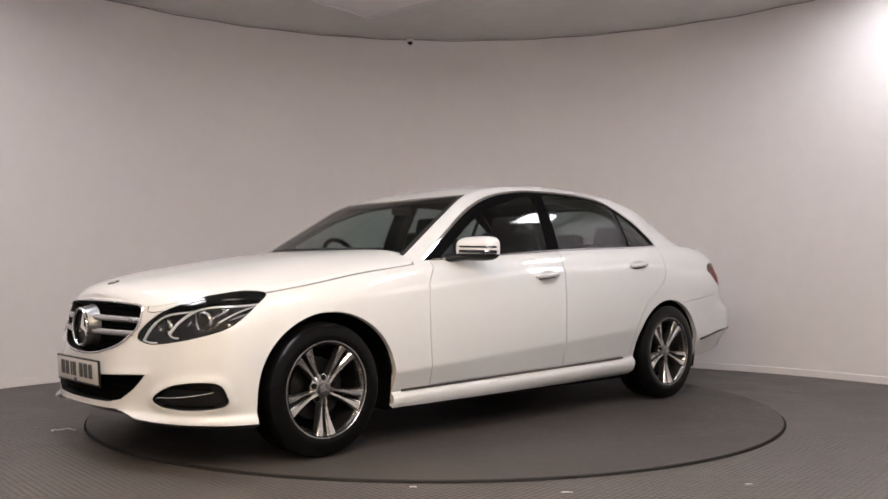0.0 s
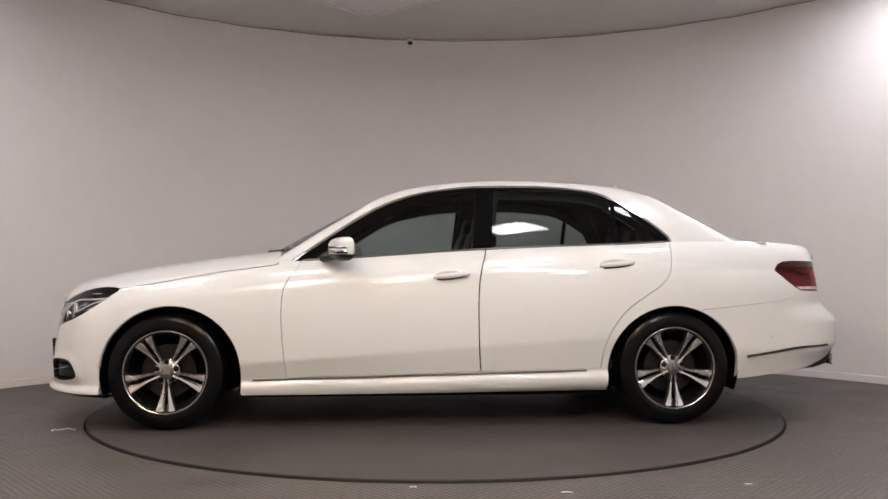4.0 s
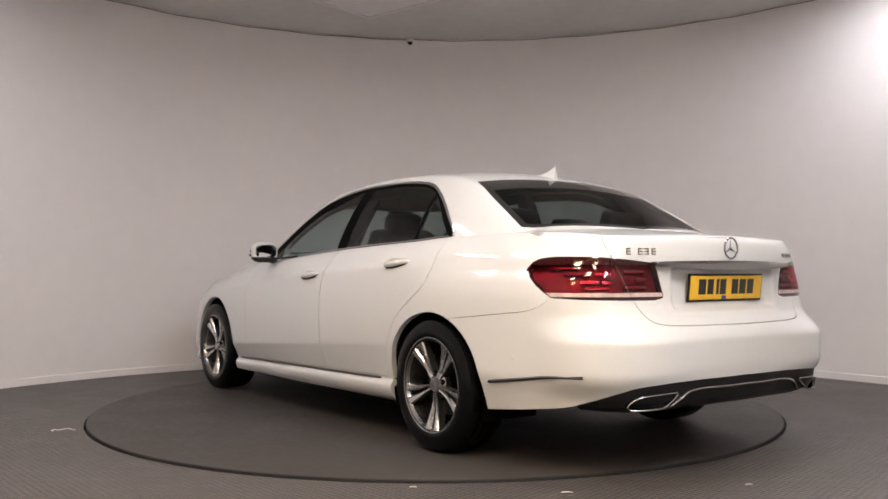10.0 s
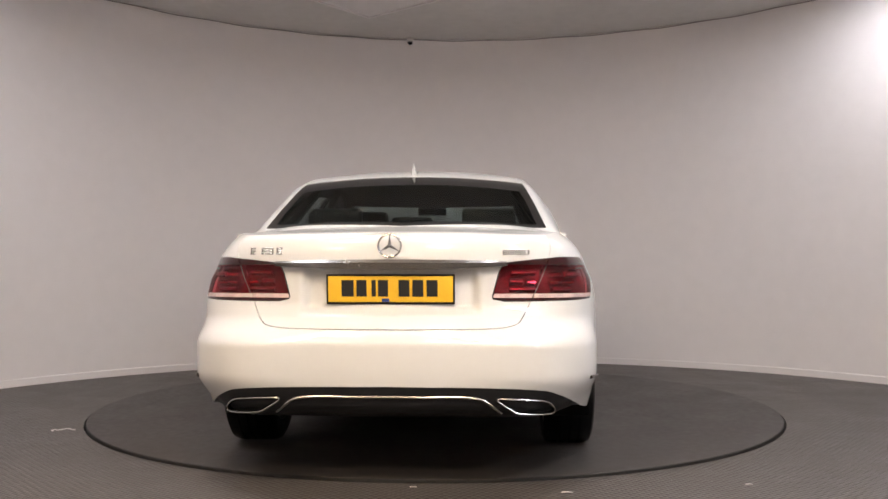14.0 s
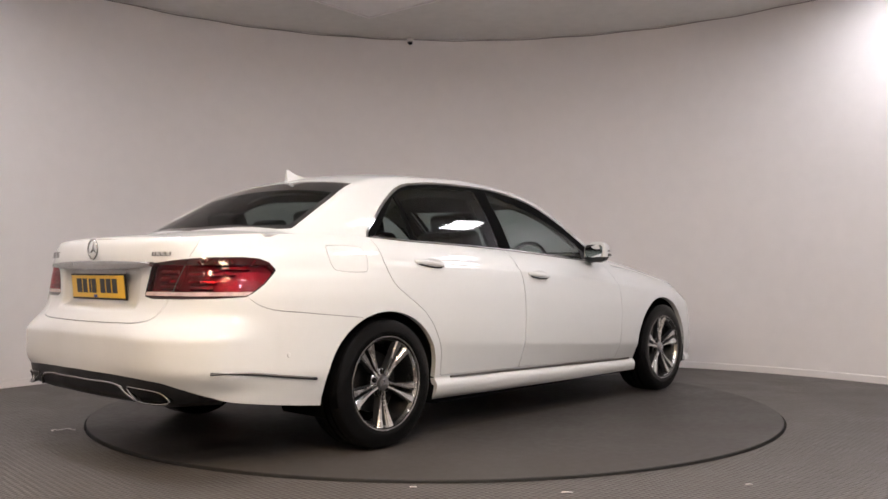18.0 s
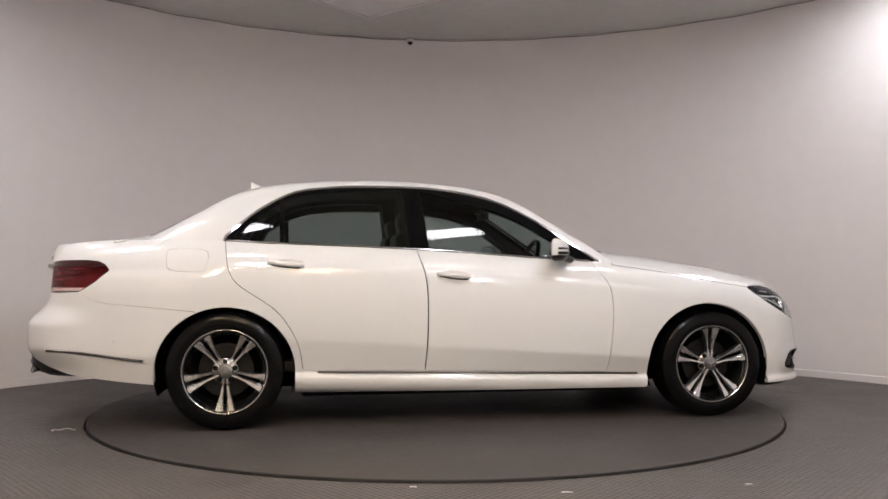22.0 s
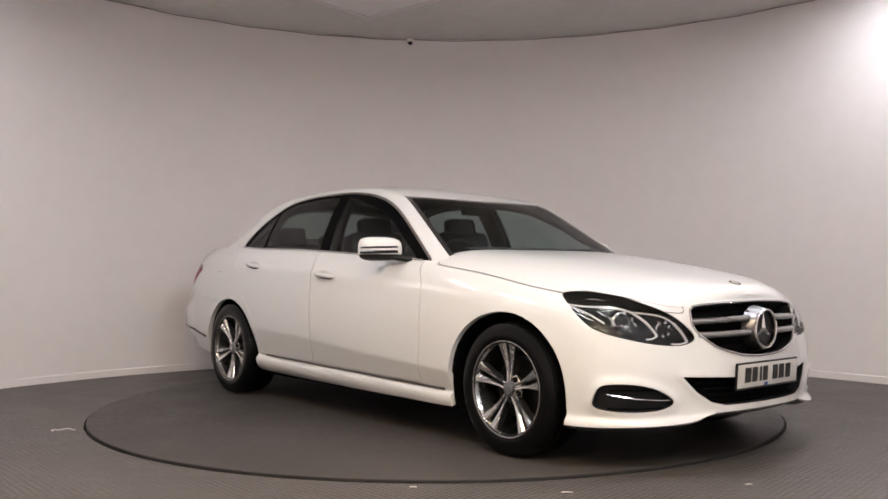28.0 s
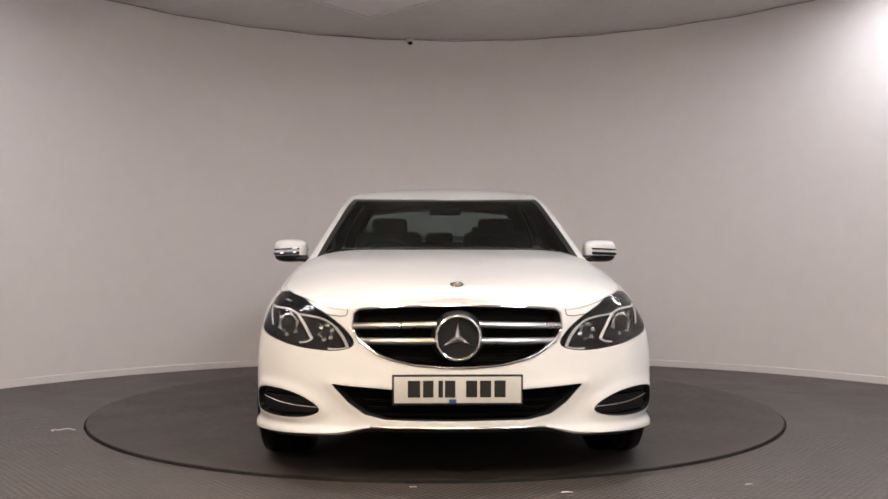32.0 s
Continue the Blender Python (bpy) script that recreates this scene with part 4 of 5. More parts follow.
for side, flip in SIDES:
    for m, lab in ((outer_t, "dark red tail lamp"), (inner_t, "dark red tail lamp on the boot lid")):
        edge = inside(sz(m), TAIL)
        rim, core = cut(m, -(edge + 0.005))
        pale, core = cut(core, np.abs(core[0][:, 2] - 0.7815) - 0.0085)
        base_, core = cut(core, core[0][:, 2] - 0.78)
        brow, core = cut(core, -(core[0][:, 2] - 0.9085))
        line_, core = cut(core, np.maximum(np.abs(core[0][:, 2] - 0.897 - 0.05 * (core[0][:, 0] + 2.2)) - 0.0035, -2.30 - core[0][:, 0] if lab == "dark red tail lamp" else core[0][:, 0] + 2.545))
        lamp = panel("tail_lamp", flip(core), RED_GLASS, car, lab)
        lamp.visible_shadow = False
        panel("lamp_edge", flip(rim), GLOSS, lamp, "black lamp edge", 0.02)
        panel("lamp_back", flip(shifted(core, -0.032)), LAMP_BACK, lamp, "bright back behind the red lens")
        if len(base_[1]):
            panel("lower_lens", flip(base_), RED, lamp, "dark red lower edge", 0.03)
        panel("upper_lens", flip(brow), RED, lamp, "dark red upper band", 0.03)
        panel("bright_line", flip(line_), RED_BRIGHT, lamp, "thin bright red line", 0.004)
        panel("pale_lens", flip(shifted(pale, 0.001)), PALE_LENS, lamp, "pale mottled lower lens", 0.004)
        # bright and dark reflector blocks behind the lens
        for zz, hh, y0, y1, m_ in tail_blocks[lab]:
            bm = bmesh.new()
            n_ = max(2, int(abs(y1 - y0) / 0.02))
            ring_ = []
            for t in np.linspace(0, 1, n_ + 1):
                y = y0 + (y1 - y0) * t
                ring_.append([bm.verts.new(spot(-2.4, side * y, zz + dz * hh, o)) for dz, o in ((-0.5, -0.028), (-0.12, -0.010), (0.22, -0.012), (0.5, -0.028))])
            for u_, v_ in zip(ring_, ring_[1:]):
                for k in range(3):
                    bm.faces.new((u_[k], u_[k + 1], v_[k + 1], v_[k]))
            bm.faces.new(ring_[0]), bm.faces.new(ring_[-1][::-1])
            part("reflector_block", bm, m_, lamp, "", smooth=False)

# rear: chrome bar over the plate, badges, lower diffuser with exhaust trims
bm = bmesh.new()
secs = []
for y in np.linspace(-0.475, 0.475, 41):
    h = 0.021 - 0.011 * (abs(y) / 0.475)**2
    p = spot(-2.4, y if abs(y) > 1e-6 else 0.001, 0.905, 0)
    zc_ = 0.912 - 0.004 * (1 - (abs(y) / 0.475)**2)
    x0 = p.x
    secs.append([bm.verts.new((x0 + dx, y, zc_ + dz)) for dx, dz in ((0.02, h), (-0.022, h), (-0.030, 0.4 * h), (-0.026, -h), (0.02, -h))])
for a, b in zip(secs, secs[1:]):
    for j in range(5):
        bm.faces.new((a[j], a[(j + 1) % 5], b[(j + 1) % 5], b[j]))
bm.faces.new(secs[0]), bm.faces.new(secs[-1][::-1])
part("chrome_bar", bm, BAR_GREY, boot, "chrome bar above the number plate")
rb_badge = new("rear_badge")
tag_part(rb_badge, car, "round chrome badge on the boot lid")
bm = bmesh.new()
zb_ = 0.985
xb = -2.505
tube(bm, [(xb, 0.046 * math.cos(a), zb_ + 0.046 * math.sin(a)) for a in np.linspace(0, 2 * math.pi, 41)[:-1]], 0.0042, 8, closed=True)
part("badge_ring", bm, BAR_GREY, rb_badge)
three_bars("badge_bars", rb_badge, xb + 0.003, zb_, 0.046, BAR_GREY, 0.007, 0.006, -1)
for lab, y0, z, rows, h, m in (("chrome model badge", 0.590, 0.965, (0.030, 0, 0.033, 0.033, 0.033), 0.028, BAR_GREY),
                               ("small dark model badge", -0.455, 0.958, (0.014, 0.014, 0.014, 0.014, 0.014, 0.014, 0.014, 0.014), 0.018, BAR_GREY)):
    root = new("model_badge")
    tag_part(root, car, lab)
    y = y0
    for k, wd in enumerate(rows):
        if wd:
            bm = bmesh.new()
            for dz in (0.42, -0.42, 0.0):
                box(bm, (0.004, wd * 0.72, h * 0.16), spot(-2.5, y - wd * 0.4, z + dz * h, 0.003), 0.0008, 1)
            box(bm, (0.0042, wd * 0.16, h), spot(-2.5, y - wd * (0.12 if k % 2 == 0 else 0.66), z, 0.003), 0.0008, 1)
            part("badge_bar", bm, m, root, smooth=False)
        y -= wd or 0.018

J = np.where(S > s_at(-2.30, 0.81))[0]
lowP = belt_point(low_z(S[J]) + 0.002, J)
rows_ = []
for ins, zz, k in ((-0.001, 0, 1), (0.006, 0.352, 0), (0.03, 0.318, 0), (0.09, 0.292, 0), (0.35, 0.275, 0)):
    q = lowP.copy()
    q[:, 0] -= NX[J] * ins
    q[:, 1] = np.maximum(q[:, 1] - NY[J] * ins, 0)
    if not k:
        q[:, 2] = np.minimum(q[:, 2] - 0.0005, zz + 0 * q[:, 2])
    rows_.append(q)
diff = both(grid_mesh(np.stack(rows_, 1)))
panel("rear_diffuser", diff, BLACK, rb, "black lower rear apron")
apron_x = lambda y, z: np.interp(abs(y), lowP[::-1, 1], lowP[::-1, 0]) + np.interp(z, [0.292, 0.318, 0.352, 0.42], [0.09, 0.03, 0.006, 0.0])
bm = bmesh.new()
tube(bm, [(apron_x(y, z) - 0.006, y, z) for y, z in spline([(-0.452, 0.318), (-0.425, 0.338), (-0.385, 0.368), (-0.335, 0.380), (-0.15, 0.383), (0, 0.384), (0.15, 0.383), (0.335, 0.380), (0.385, 0.368), (0.425, 0.338), (0.452, 0.318)], 70)], 0.0062, 8)
part("chrome_strip", bm, BAR_GREY, rb, "chrome strip along the rear apron")
for side in (1, -1):
    ex = new("exhaust_trim")
    tag_part(ex, car, "chrome-framed exhaust outlet")
    loop = chaikin([(0.668, 0.320), (0.662, 0.338), (0.640, 0.360), (0.60, 0.370), (0.46, 0.377), (0.432, 0.376), (0.442, 0.362), (0.50, 0.326), (0.525, 0.316), (0.64, 0.311)], 1)
    x_of = lambda y: apron_x(y, 0.352) - 0.005
    bm = bmesh.new()
    tube(bm, [(x_of(y) - 0.004, side * y, z) for y, z in loop], 0.0040, 8, closed=True)
    part("exhaust_frame", bm, BAR_GREY, ex, "chrome frame")
    bm = bmesh.new()
    v = [bm.verts.new((x_of(y) + 0.004, side * y, z)) for y, z in loop]
    w_ = [bm.verts.new((x_of(y) + 0.05, side * (0.55 + 0.8 * (y - 0.55)), 0.342 + 0.7 * (z - 0.342))) for y, z in loop]
    for k in range(len(v)):
        bm.faces.new((v[k], v[(k + 1) % len(v)], w_[(k + 1) % len(v)], w_[k]))
    bm.faces.new(w_)
    part("outlet", bm, GLOSS, ex, "dark outlet")


# number plates: dark frame, plain plate, dark bars
def plate(at, turn, material, lab, parent):
    root = new("number_plate")
    tag_part(root, parent, lab)
    root.matrix_basis = Matrix.Translation(at) @ turn
    bm = bmesh.new()
    box(bm, (0.010, 0.526, 0.124), (0, 0, 0), 0.003)
    part("plate_frame", bm, BLACK, root, "dark plate holder")
    bm = bmesh.new()
    box(bm, (0.004, 0.510, 0.106), (0.0055, 0, 0.001), 0.001)
    part("plate_face", bm, material, root)
    for k, (y, w_) in enumerate(((-0.175, 0.05), (-0.118, 0.042), (-0.068, 0.018), (-0.03, 0.042), (0.056, 0.045), (0.112, 0.045), (0.170, 0.045))):
        bm = bmesh.new()
        box(bm, (0.002, w_, 0.068), (0.0083, y, 0.005), 0.0005, 1)
        part("plate_bar", bm, INK, root, smooth=False)
    bm = bmesh.new()
    box(bm, (0.002, 0.030, 0.014), (0.0083, -0.02, -0.044), 0.0005, 1)
    part("plate_mark", bm, BLUE, root, "small blue mark", smooth=False)


plate((2.262, -0.003, 0.405), pose(0, 0, 0, 0, 4, 0), PLATE_W, "white number plate with dark characters", car)
plate((-2.474, -0.001, 0.808), pose(0, 0, 0, 0, 0, 180) @ pose(0, 0, 0, 0, 6, 0), PLATE_Y, "yellow number plate with dark characters", car)

# side trim, handles, sensors
for fd, rd, side in doors:
    bm = bmesh.new()
    line = side_edge[(side_edge[:, 0] < 0.70) & (side_edge[:, 0] > -1.455)][::4]
    tube(bm, [(x, side * (y + 0.002), z + 0.003) for x, y, z in line], 0.0065, 8)
    part("belt_strip", bm, CHROME, rd, "chrome strip below the side windows")
    strip("sill_strip", [(x, side * 0.9, 0.314 - 0.0208 * (x + 1.0)) for x in np.linspace(-0.93, 0.96, 12)], 0.0085, STRIP_M, fd, "thin dark strip along the door bottoms", 0.003, 0.75)
    strip("bumper_strip", [(-1.875, side * 0.88, 0.387), (-2.00, side * 0.87, 0.405), (-2.10, side * 0.85, 0.419), (-2.19, side * 0.83, 0.432), (-2.29, side * 0.815, 0.446)], 0.010, BLACK, rb,
          "dark strip on the bumper corner", 0.001, 0.75)
    strip("bright_line", [(-1.89, side * 0.88, 0.391), (-2.00, side * 0.87, 0.407), (-2.10, side * 0.85, 0.421), (-2.19, side * 0.83, 0.434), (-2.28, side * 0.815, 0.446)], 0.0042, STRIP_M, rb,
          "bright line on the bumper strip", 0.008, 0.8, 6)
    for who, x0, z in ((fd, -0.155, 0.853), (rd, -1.108, 0.918)):
        root = new("door_handle")
        tag_part(root, car, "white door pull handle")
        p = spot(x0, side * 0.9, z, 0)
        bm = bmesh.new()
        secs = []
        for t in np.linspace(-1, 1, 15):
            off = 0.026 * (1 - abs(t)**4) + 0.001
            hgt = 0.0135 * (1 - 0.35 * abs(t)**3)
            c = spot(x0 + 0.105 * t, side * 0.9, z + 0.004 - 0.010 * t * (1), off)
            secs.append([bm.verts.new(c + Vector((0, side * 0.009 * math.cos(a), hgt * math.sin(a)))) for a in np.linspace(0, 2 * math.pi, 11)[:-1]])
        for a, b in zip(secs, secs[1:]):
            for j in range(10):
                bm.faces.new((a[j], a[(j + 1) % 10], b[(j + 1) % 10], b[j]))
        bm.faces.new(secs[0]), bm.faces.new(secs[-1][::-1])
        part("grip", bm, PAINT, root)
        # black bar on the door skin stands for the shade under the grip
        bm = bmesh.new()
        tube(bm, [spot(x0 + 0.082 * t, side * 0.9, z - 0.0085 - 0.010 * t - 0.006 * (1 - t * t), 0.0015) for t in np.linspace(-1, 1, 13)], 0.0055, 6, 0.8)
        part("grip_shade", bm, BLACK, root, "black crescent set in as the shade under the grip")
        bm = bmesh.new()
        lathe(bm, [(0.001, 0.0), (0.6, 0.0), (0.9, 0.0008), (1.0, 0.0)], "y", 28)
        for v in bm.verts:
            v.co = Vector((v.co.x * 0.100, side * (v.co.y * 2.5 + 0.0030), v.co.z * 0.036))
        cup = part("handle_cup", bm, PAINT, root)
        cup.matrix_basis = Matrix.Translation(p)
    bm = bmesh.new()
    lathe(bm, [(0.001, 0.004), (0.009, 0.004), (0.011, 0.001)], "y", 16)
    dot = part("parking_sensor", bm, PAINT, rb, "small round parking sensor")
    dot.matrix_basis = Matrix.Translation(spot(-2.03, side * 0.9, 0.505, -0.001)) @ pose(0, 0, 0, 0, 0, 0 if side > 0 else 180)

# mirrors
for fd, rd, side in doors:
    root = new("door_mirror")
    tag_part(root, car, "white door mirror with a dark underside and two dark slots")
    nu, nv = 40, 48
    g = np.zeros((nu, nv + 1, 3))
    for a in range(nu):
        ph = -math.pi / 2 + math.pi * a / (nu - 1)
        for b in range(nv + 1):
            th_ = 2 * math.pi * b / nv
            sp = lambda c, e: math.copysign(abs(c)**e, c)
            X, Y, Z_ = sp(math.cos(ph), 0.5) * sp(math.cos(th_), 0.75), sp(math.sin(ph), 0.62), sp(math.cos(ph), 0.5) * sp(math.sin(th_), 0.62)
            x = 0.078 * X if X > 0 else 0.022 * X
            zz = 0.067 * Z_ - 0.006 * Y * 0 + (0.012 * Y if Z_ > 0 else -0.0)
            g[a, b] = (x + 0.447 - 0.040 * Y, 0.935 + 0.105 * Y, 1.005 + zz - 0.010 * Y * (Z_ > 0))
    shellm = grid_mesh(g)
    V, T = shellm
    low, up = cut(shellm, V[:, 2] - 0.974 - 0.02 * (V[:, 0] - 0.45))
    flip = (lambda m: m) if side > 0 else mirrored
    panel("mirror_shell", flip(up), PAINT, root, "white shell")
    panel("mirror_base", flip(low), BLACK, root, "black underside")
    for z, r in ((1.016, 0.0058), (0.990, 0.0095)):
        bm = bmesh.new()
        pts = []
        for t in np.linspace(0, 1, 14):
            y = 0.875 + 0.150 * t
            sel = up[0][np.argmin(np.abs(up[0][:, 1] - y) * 2 + np.abs(up[0][:, 2] - z + 0.004 * t) * 2 - 0.25 * up[0][:, 0])]
            pts.append((sel[0], side * y, z - 0.004 * t))
        line = pts[::3] + [pts[-1]]
        for x in (0.480, 0.455, 0.430):
            near = up[0][np.abs(up[0][:, 2] - z + 0.004) < 0.006]
            near = near[np.abs(near[:, 0] - x) < 0.008]
            if len(near):
                line.append((x, side * near[:, 1].max(), z - 0.004))
        tube(bm, spline(line, 30), r, 6)
        part("mirror_slot", bm, GLOSS, root, "dark slot of the turn signal")
    bm = bmesh.new()
    v = [bm.verts.new((0.4225 - 0.034 * math.cos(a), side * (0.937 + 0.088 * math.copysign(abs(math.cos(a))**0.6, math.cos(a))), 1.012 + 0.042 * math.copysign(abs(math.sin(a))**0.6, math.sin(a)))) for a in np.linspace(0, 2 * math.pi, 33)[:-1]]
    bm.faces.new(v)
    part("mirror_glass", bm, MIRROR, root, "mirror glass", smooth=False)
    bm = bmesh.new()
    tube(bm, [(0.50, side * 0.90, 0.962), (0.56, side * 0.83, 0.950), (0.60, side * 0.77, 0.945)], 0.022, 10, 0.8)
    part("mirror_arm", bm, BLACK, root, "black mirror arm")

# roof aerial, wipers, bonnet badge
bm = bmesh.new()
secs = []
for t in np.linspace(0, 1, 12):
    x = -1.19 - 0.165 * t
    h = 0.072 * t**1.9 + 0.006
    wd = 0.026 * (1 - (t - 0.35)**2 * 1.1)
    zr_ = roof_z(x) - 0.004
    secs.append([bm.verts.new((x + 0.004 * k * t, sgn * wd * (1 - k**0.7) + sgn * 0.0015, zr_ + k * h)) for sgn, ks in ((1, (0, 0.3, 0.65, 1)), (-1, (1, 0.65, 0.3, 0))) for k in ks])
for a, b in zip(secs, secs[1:]):
    for j in range(7):
        bm.faces.new((a[j], a[j + 1], b[j + 1], b[j]))
bm.faces.new(secs[0]), bm.faces.new(secs[-1][::-1])
part("roof_aerial", bm, PAINT, car, "white shark-fin roof aerial")
for y0, y1 in ((0.55, -0.05), (0.0, -0.60)):
    bm = bmesh.new()
    tube(bm, [(0.975 - 0.25 * (y / 0.72)**2, y, 1.006 - 0.0 * abs(y)) for y in np.linspace(y0, y1, 10)], 0.007, 6)
    part("wiper", bm, BLACK, car, "black windscreen wiper")
bb = new("bonnet_badge")
bb.matrix_basis = Matrix.Translation((2.094, 0, 0.8235)) @ pose(0, 0, 0, 0, 16, 0)
tag_part(bb, car, "small round badge on the bonnet")
bm = bmesh.new()
lathe(bm, [(0.001, 0.004), (0.020, 0.003), (0.024, 0.0)], "z", 28)
part("badge_disc", bm, SATIN, bb, "satin silver disc")
bm = bmesh.new()
tube(bm, [(0.025 * math.cos(a), 0.025 * math.sin(a), 0.002) for a in np.linspace(0, 2 * math.pi, 33)[:-1]], 0.0042, 6, closed=True)
part("badge_ring", bm, DARK_TRIM, bb, "dark ring")


# ---- cabin
def rounded(size, at, bevel, turn=None, seg=4):
    bm = bmesh.new()
    return box(bm, size, at, bevel, seg, turn)


cabin = new("cabin")
tag_part(cabin, car, "dark cabin with black leather seats")
part("cabin_floor", rounded((2.7, 1.5, 0.06), (-0.3, 0, 0.33), 0.01), CABIN, cabin)
bm = rounded((0.46, 1.50, 0.34), (0.72, 0, 0.80), 0.10)
part("dashboard", bm, CABIN, cabin, "dark dashboard")
part("centre_console", rounded((1.0, 0.22, 0.25), (0.0, 0, 0.50), 0.04), CABIN, cabin)
part("rear_shelf", rounded((0.50, 1.30, 0.04), (-1.72, 0, 1.02), 0.015), CABIN, cabin, "dark rear parcel shelf")
bm = rounded((0.05, 0.20, 0.055), (0.20, 0, 1.255), 0.02)
part("cabin_mirror", bm, BLACK, cabin, "rear-view mirror")
wheel_root = Matrix.Translation((0.40, -0.37, 0.90)) @ pose(0, 0, 0, 0, -65, 0)
bm = bmesh.new()
tube(bm, [(0.185 * math.cos(a), 0.185 * math.sin(a), 0) for a in np.linspace(0, 2 * math.pi, 41)[:-1]], 0.016, 8, closed=True)
st = part("steering_wheel", bm, LEATHER, cabin, "black steering wheel")
st.matrix_basis = wheel_root
bm = bmesh.new()
box(bm, (0.10, 0.34, 0.03), (0, 0, -0.02), 0.01)
box(bm, (0.20, 0.05, 0.03), (-0.09, 0, -0.02), 0.01)
hubp = part("steering_hub", bm, CABIN, cabin)
hubp.matrix_basis = wheel_root
for y in (0.37, -0.37):
    seat = new("front_seat")
    tag_part(seat, cabin, "black leather front seat")
    seat.parent = car
    part("cushion", rounded((0.52, 0.52, 0.16), (0.08, y, 0.52), 0.06), LEATHER, seat)
    part("backrest", rounded((0.16, 0.46, 0.62), (-0.30, y, 0.83), 0.07, pose(0, 0, 0, 0, -18, 0)), LEATHER, seat)
    part("headrest", rounded((0.10, 0.25, 0.17), (-0.375, y, 1.145), 0.045, pose(0, 0, 0, 0, -12, 0)), LEATHER, seat)
    for dy in (-0.06, 0.06):
        bm = bmesh.new()
        tube(bm, [(-0.365, y + dy, 1.02), (-0.375, y + dy, 1.10)], 0.007, 8)
        part("headrest_post", bm, SATIN, seat)
for side in (1, -1):
    for x0, x1, w_, lab in ((-0.33, -0.40, 0.13, "dark inner trim of the door post"), (-1.46, -1.22, 0.12, "dark inner trim of the rear pillar")):
        bm = bmesh.new()
        a_, b_ = Vector((x0, side * 0.775, 0.93)), Vector((x1, side * (0.575 if x1 > -1 else 0.55), 1.37 if x1 > -1 else 1.325))
        q = [[bm.verts.new(c + Vector((dx * w_ / 2, side * dy, 0))) for dx, dy in ((-1, 0.0), (-0.7, -0.04), (0.7, -0.04), (1, 0.0))] for c in (a_, a_ * 0.5 + b_ * 0.5 + Vector((0, side * 0.012, 0)), b_)]
        for u_, v_ in zip(q, q[1:]):
            for k in range(4):
                bm.faces.new((u_[k], u_[(k + 1) % 4], v_[(k + 1) % 4], v_[k]))
        part("pillar_trim", bm, CABIN, cabin, lab)
bench = new("rear_seat")
tag_part(bench, car, "black leather rear bench with three headrests")
part("cushion", rounded((0.50, 1.32, 0.18), (-0.95, 0, 0.54), 0.06), LEATHER, bench)
part("backrest", rounded((0.18, 1.34, 0.56), (-1.32, 0, 0.80), 0.07, pose(0, 0, 0, 0, -22, 0)), LEATHER, bench)
for y, wd, h in ((0.40, 0.28, 0.15), (0.0, 0.22, 0.10), (-0.40, 0.28, 0.15)):
    part("headrest", rounded((0.10, wd, h), (-1.46, y, 1.05 + h / 2), 0.035, pose(0, 0, 0, 0, -15, 0)), LEATHER, bench)

# ---------------------------------------------------------------- the studio
FLOOR = mat("grey_studs", (0.074, 0.066, 0.0615), 0.42, spec=0.22, noise_scale=3, vary=0.28, bump=0.25, bump_scale=120, rough_vary=0.1)
DISC = mat("turntable_rubber", (0.047, 0.0415, 0.0385), 0.5, spec=0.2, noise_scale=2.5, vary=0.2, bump=0.2, bump_scale=160, rough_vary=0.1)
nt = FLOOR.node_tree
co = nt.nodes.new("ShaderNodeTexCoord")
waves = []
for a in (40, -40):
    mp, wv = nt.nodes.new("ShaderNodeMapping"), nt.nodes.new("ShaderNodeTexWave")
    mp.inputs["Rotation"].default_value = (0, 0, radians(a))
    wv.inputs["Scale"].default_value = 11.0
    nt.links.new(co.outputs["Object"], mp.inputs["Vector"])
    nt.links.new(mp.outputs["Vector"], wv.inputs["Vector"])
    waves.append(wv)
mx = nt.nodes.new("ShaderNodeMath")
mx.operation = "MULTIPLY"
nt.links.new(waves[0].outputs["Fac"], mx.inputs[0])
nt.links.new(waves[1].outputs["Fac"], mx.inputs[1])
studs = nt.nodes.new("ShaderNodeBump")
studs.inputs["Strength"].default_value, studs.inputs["Distance"].default_value = 0.6, 0.0055
old = next(n for n in nt.nodes if n.type == "BUMP" and n != studs)
nt.links.new(mx.outputs[0], studs.inputs["Height"])
nt.links.new(old.outputs[0], studs.inputs["Normal"])
nt.links.new(studs.outputs[0], nt.nodes["Principled BSDF"].inputs["Normal"])
WALL = mat("cream_wall", (0.737, 0.70, 0.695), 0.55, noise_scale=0.9, vary=0.03, bump=0.08, bump_scale=60, rough_vary=0.05)
CEIL = mat("ceiling_white", (0.62, 0.60, 0.575), 0.7, noise_scale=1.2, vary=0.07)
DIM_WALL = mat("unseen_dim_wall", (0.30, 0.285, 0.275), 0.6, noise_scale=0.9, vary=0.05, bump=0.08, bump_scale=60)
TRIM_M = mat("white_trim", (0.75, 0.72, 0.71), 0.45, noise_scale=4, vary=0.04)
RING_M = mat("dark_ring", (0.012, 0.011, 0.010), 0.7, noise_scale=9, vary=0.3)
# the warm and cool glows belong to fill panels added out of view
WARM_FILL_M = mat("warm_fill_panel", (1.0, 0.9, 0.75), 0.5, emit=66.0, emit_color=(1.0, 0.765, 0.51))
PANEL_M = mat("light_panel", (1.0, 0.96, 0.90), 0.5, emit=39.0, emit_color=(0.96, 0.95, 1.0))
COOL_FILL_M = mat("cool_fill_panel", (1.0, 0.96, 0.92), 0.5, emit=84.0, emit_color=(0.93, 0.945, 1.0))
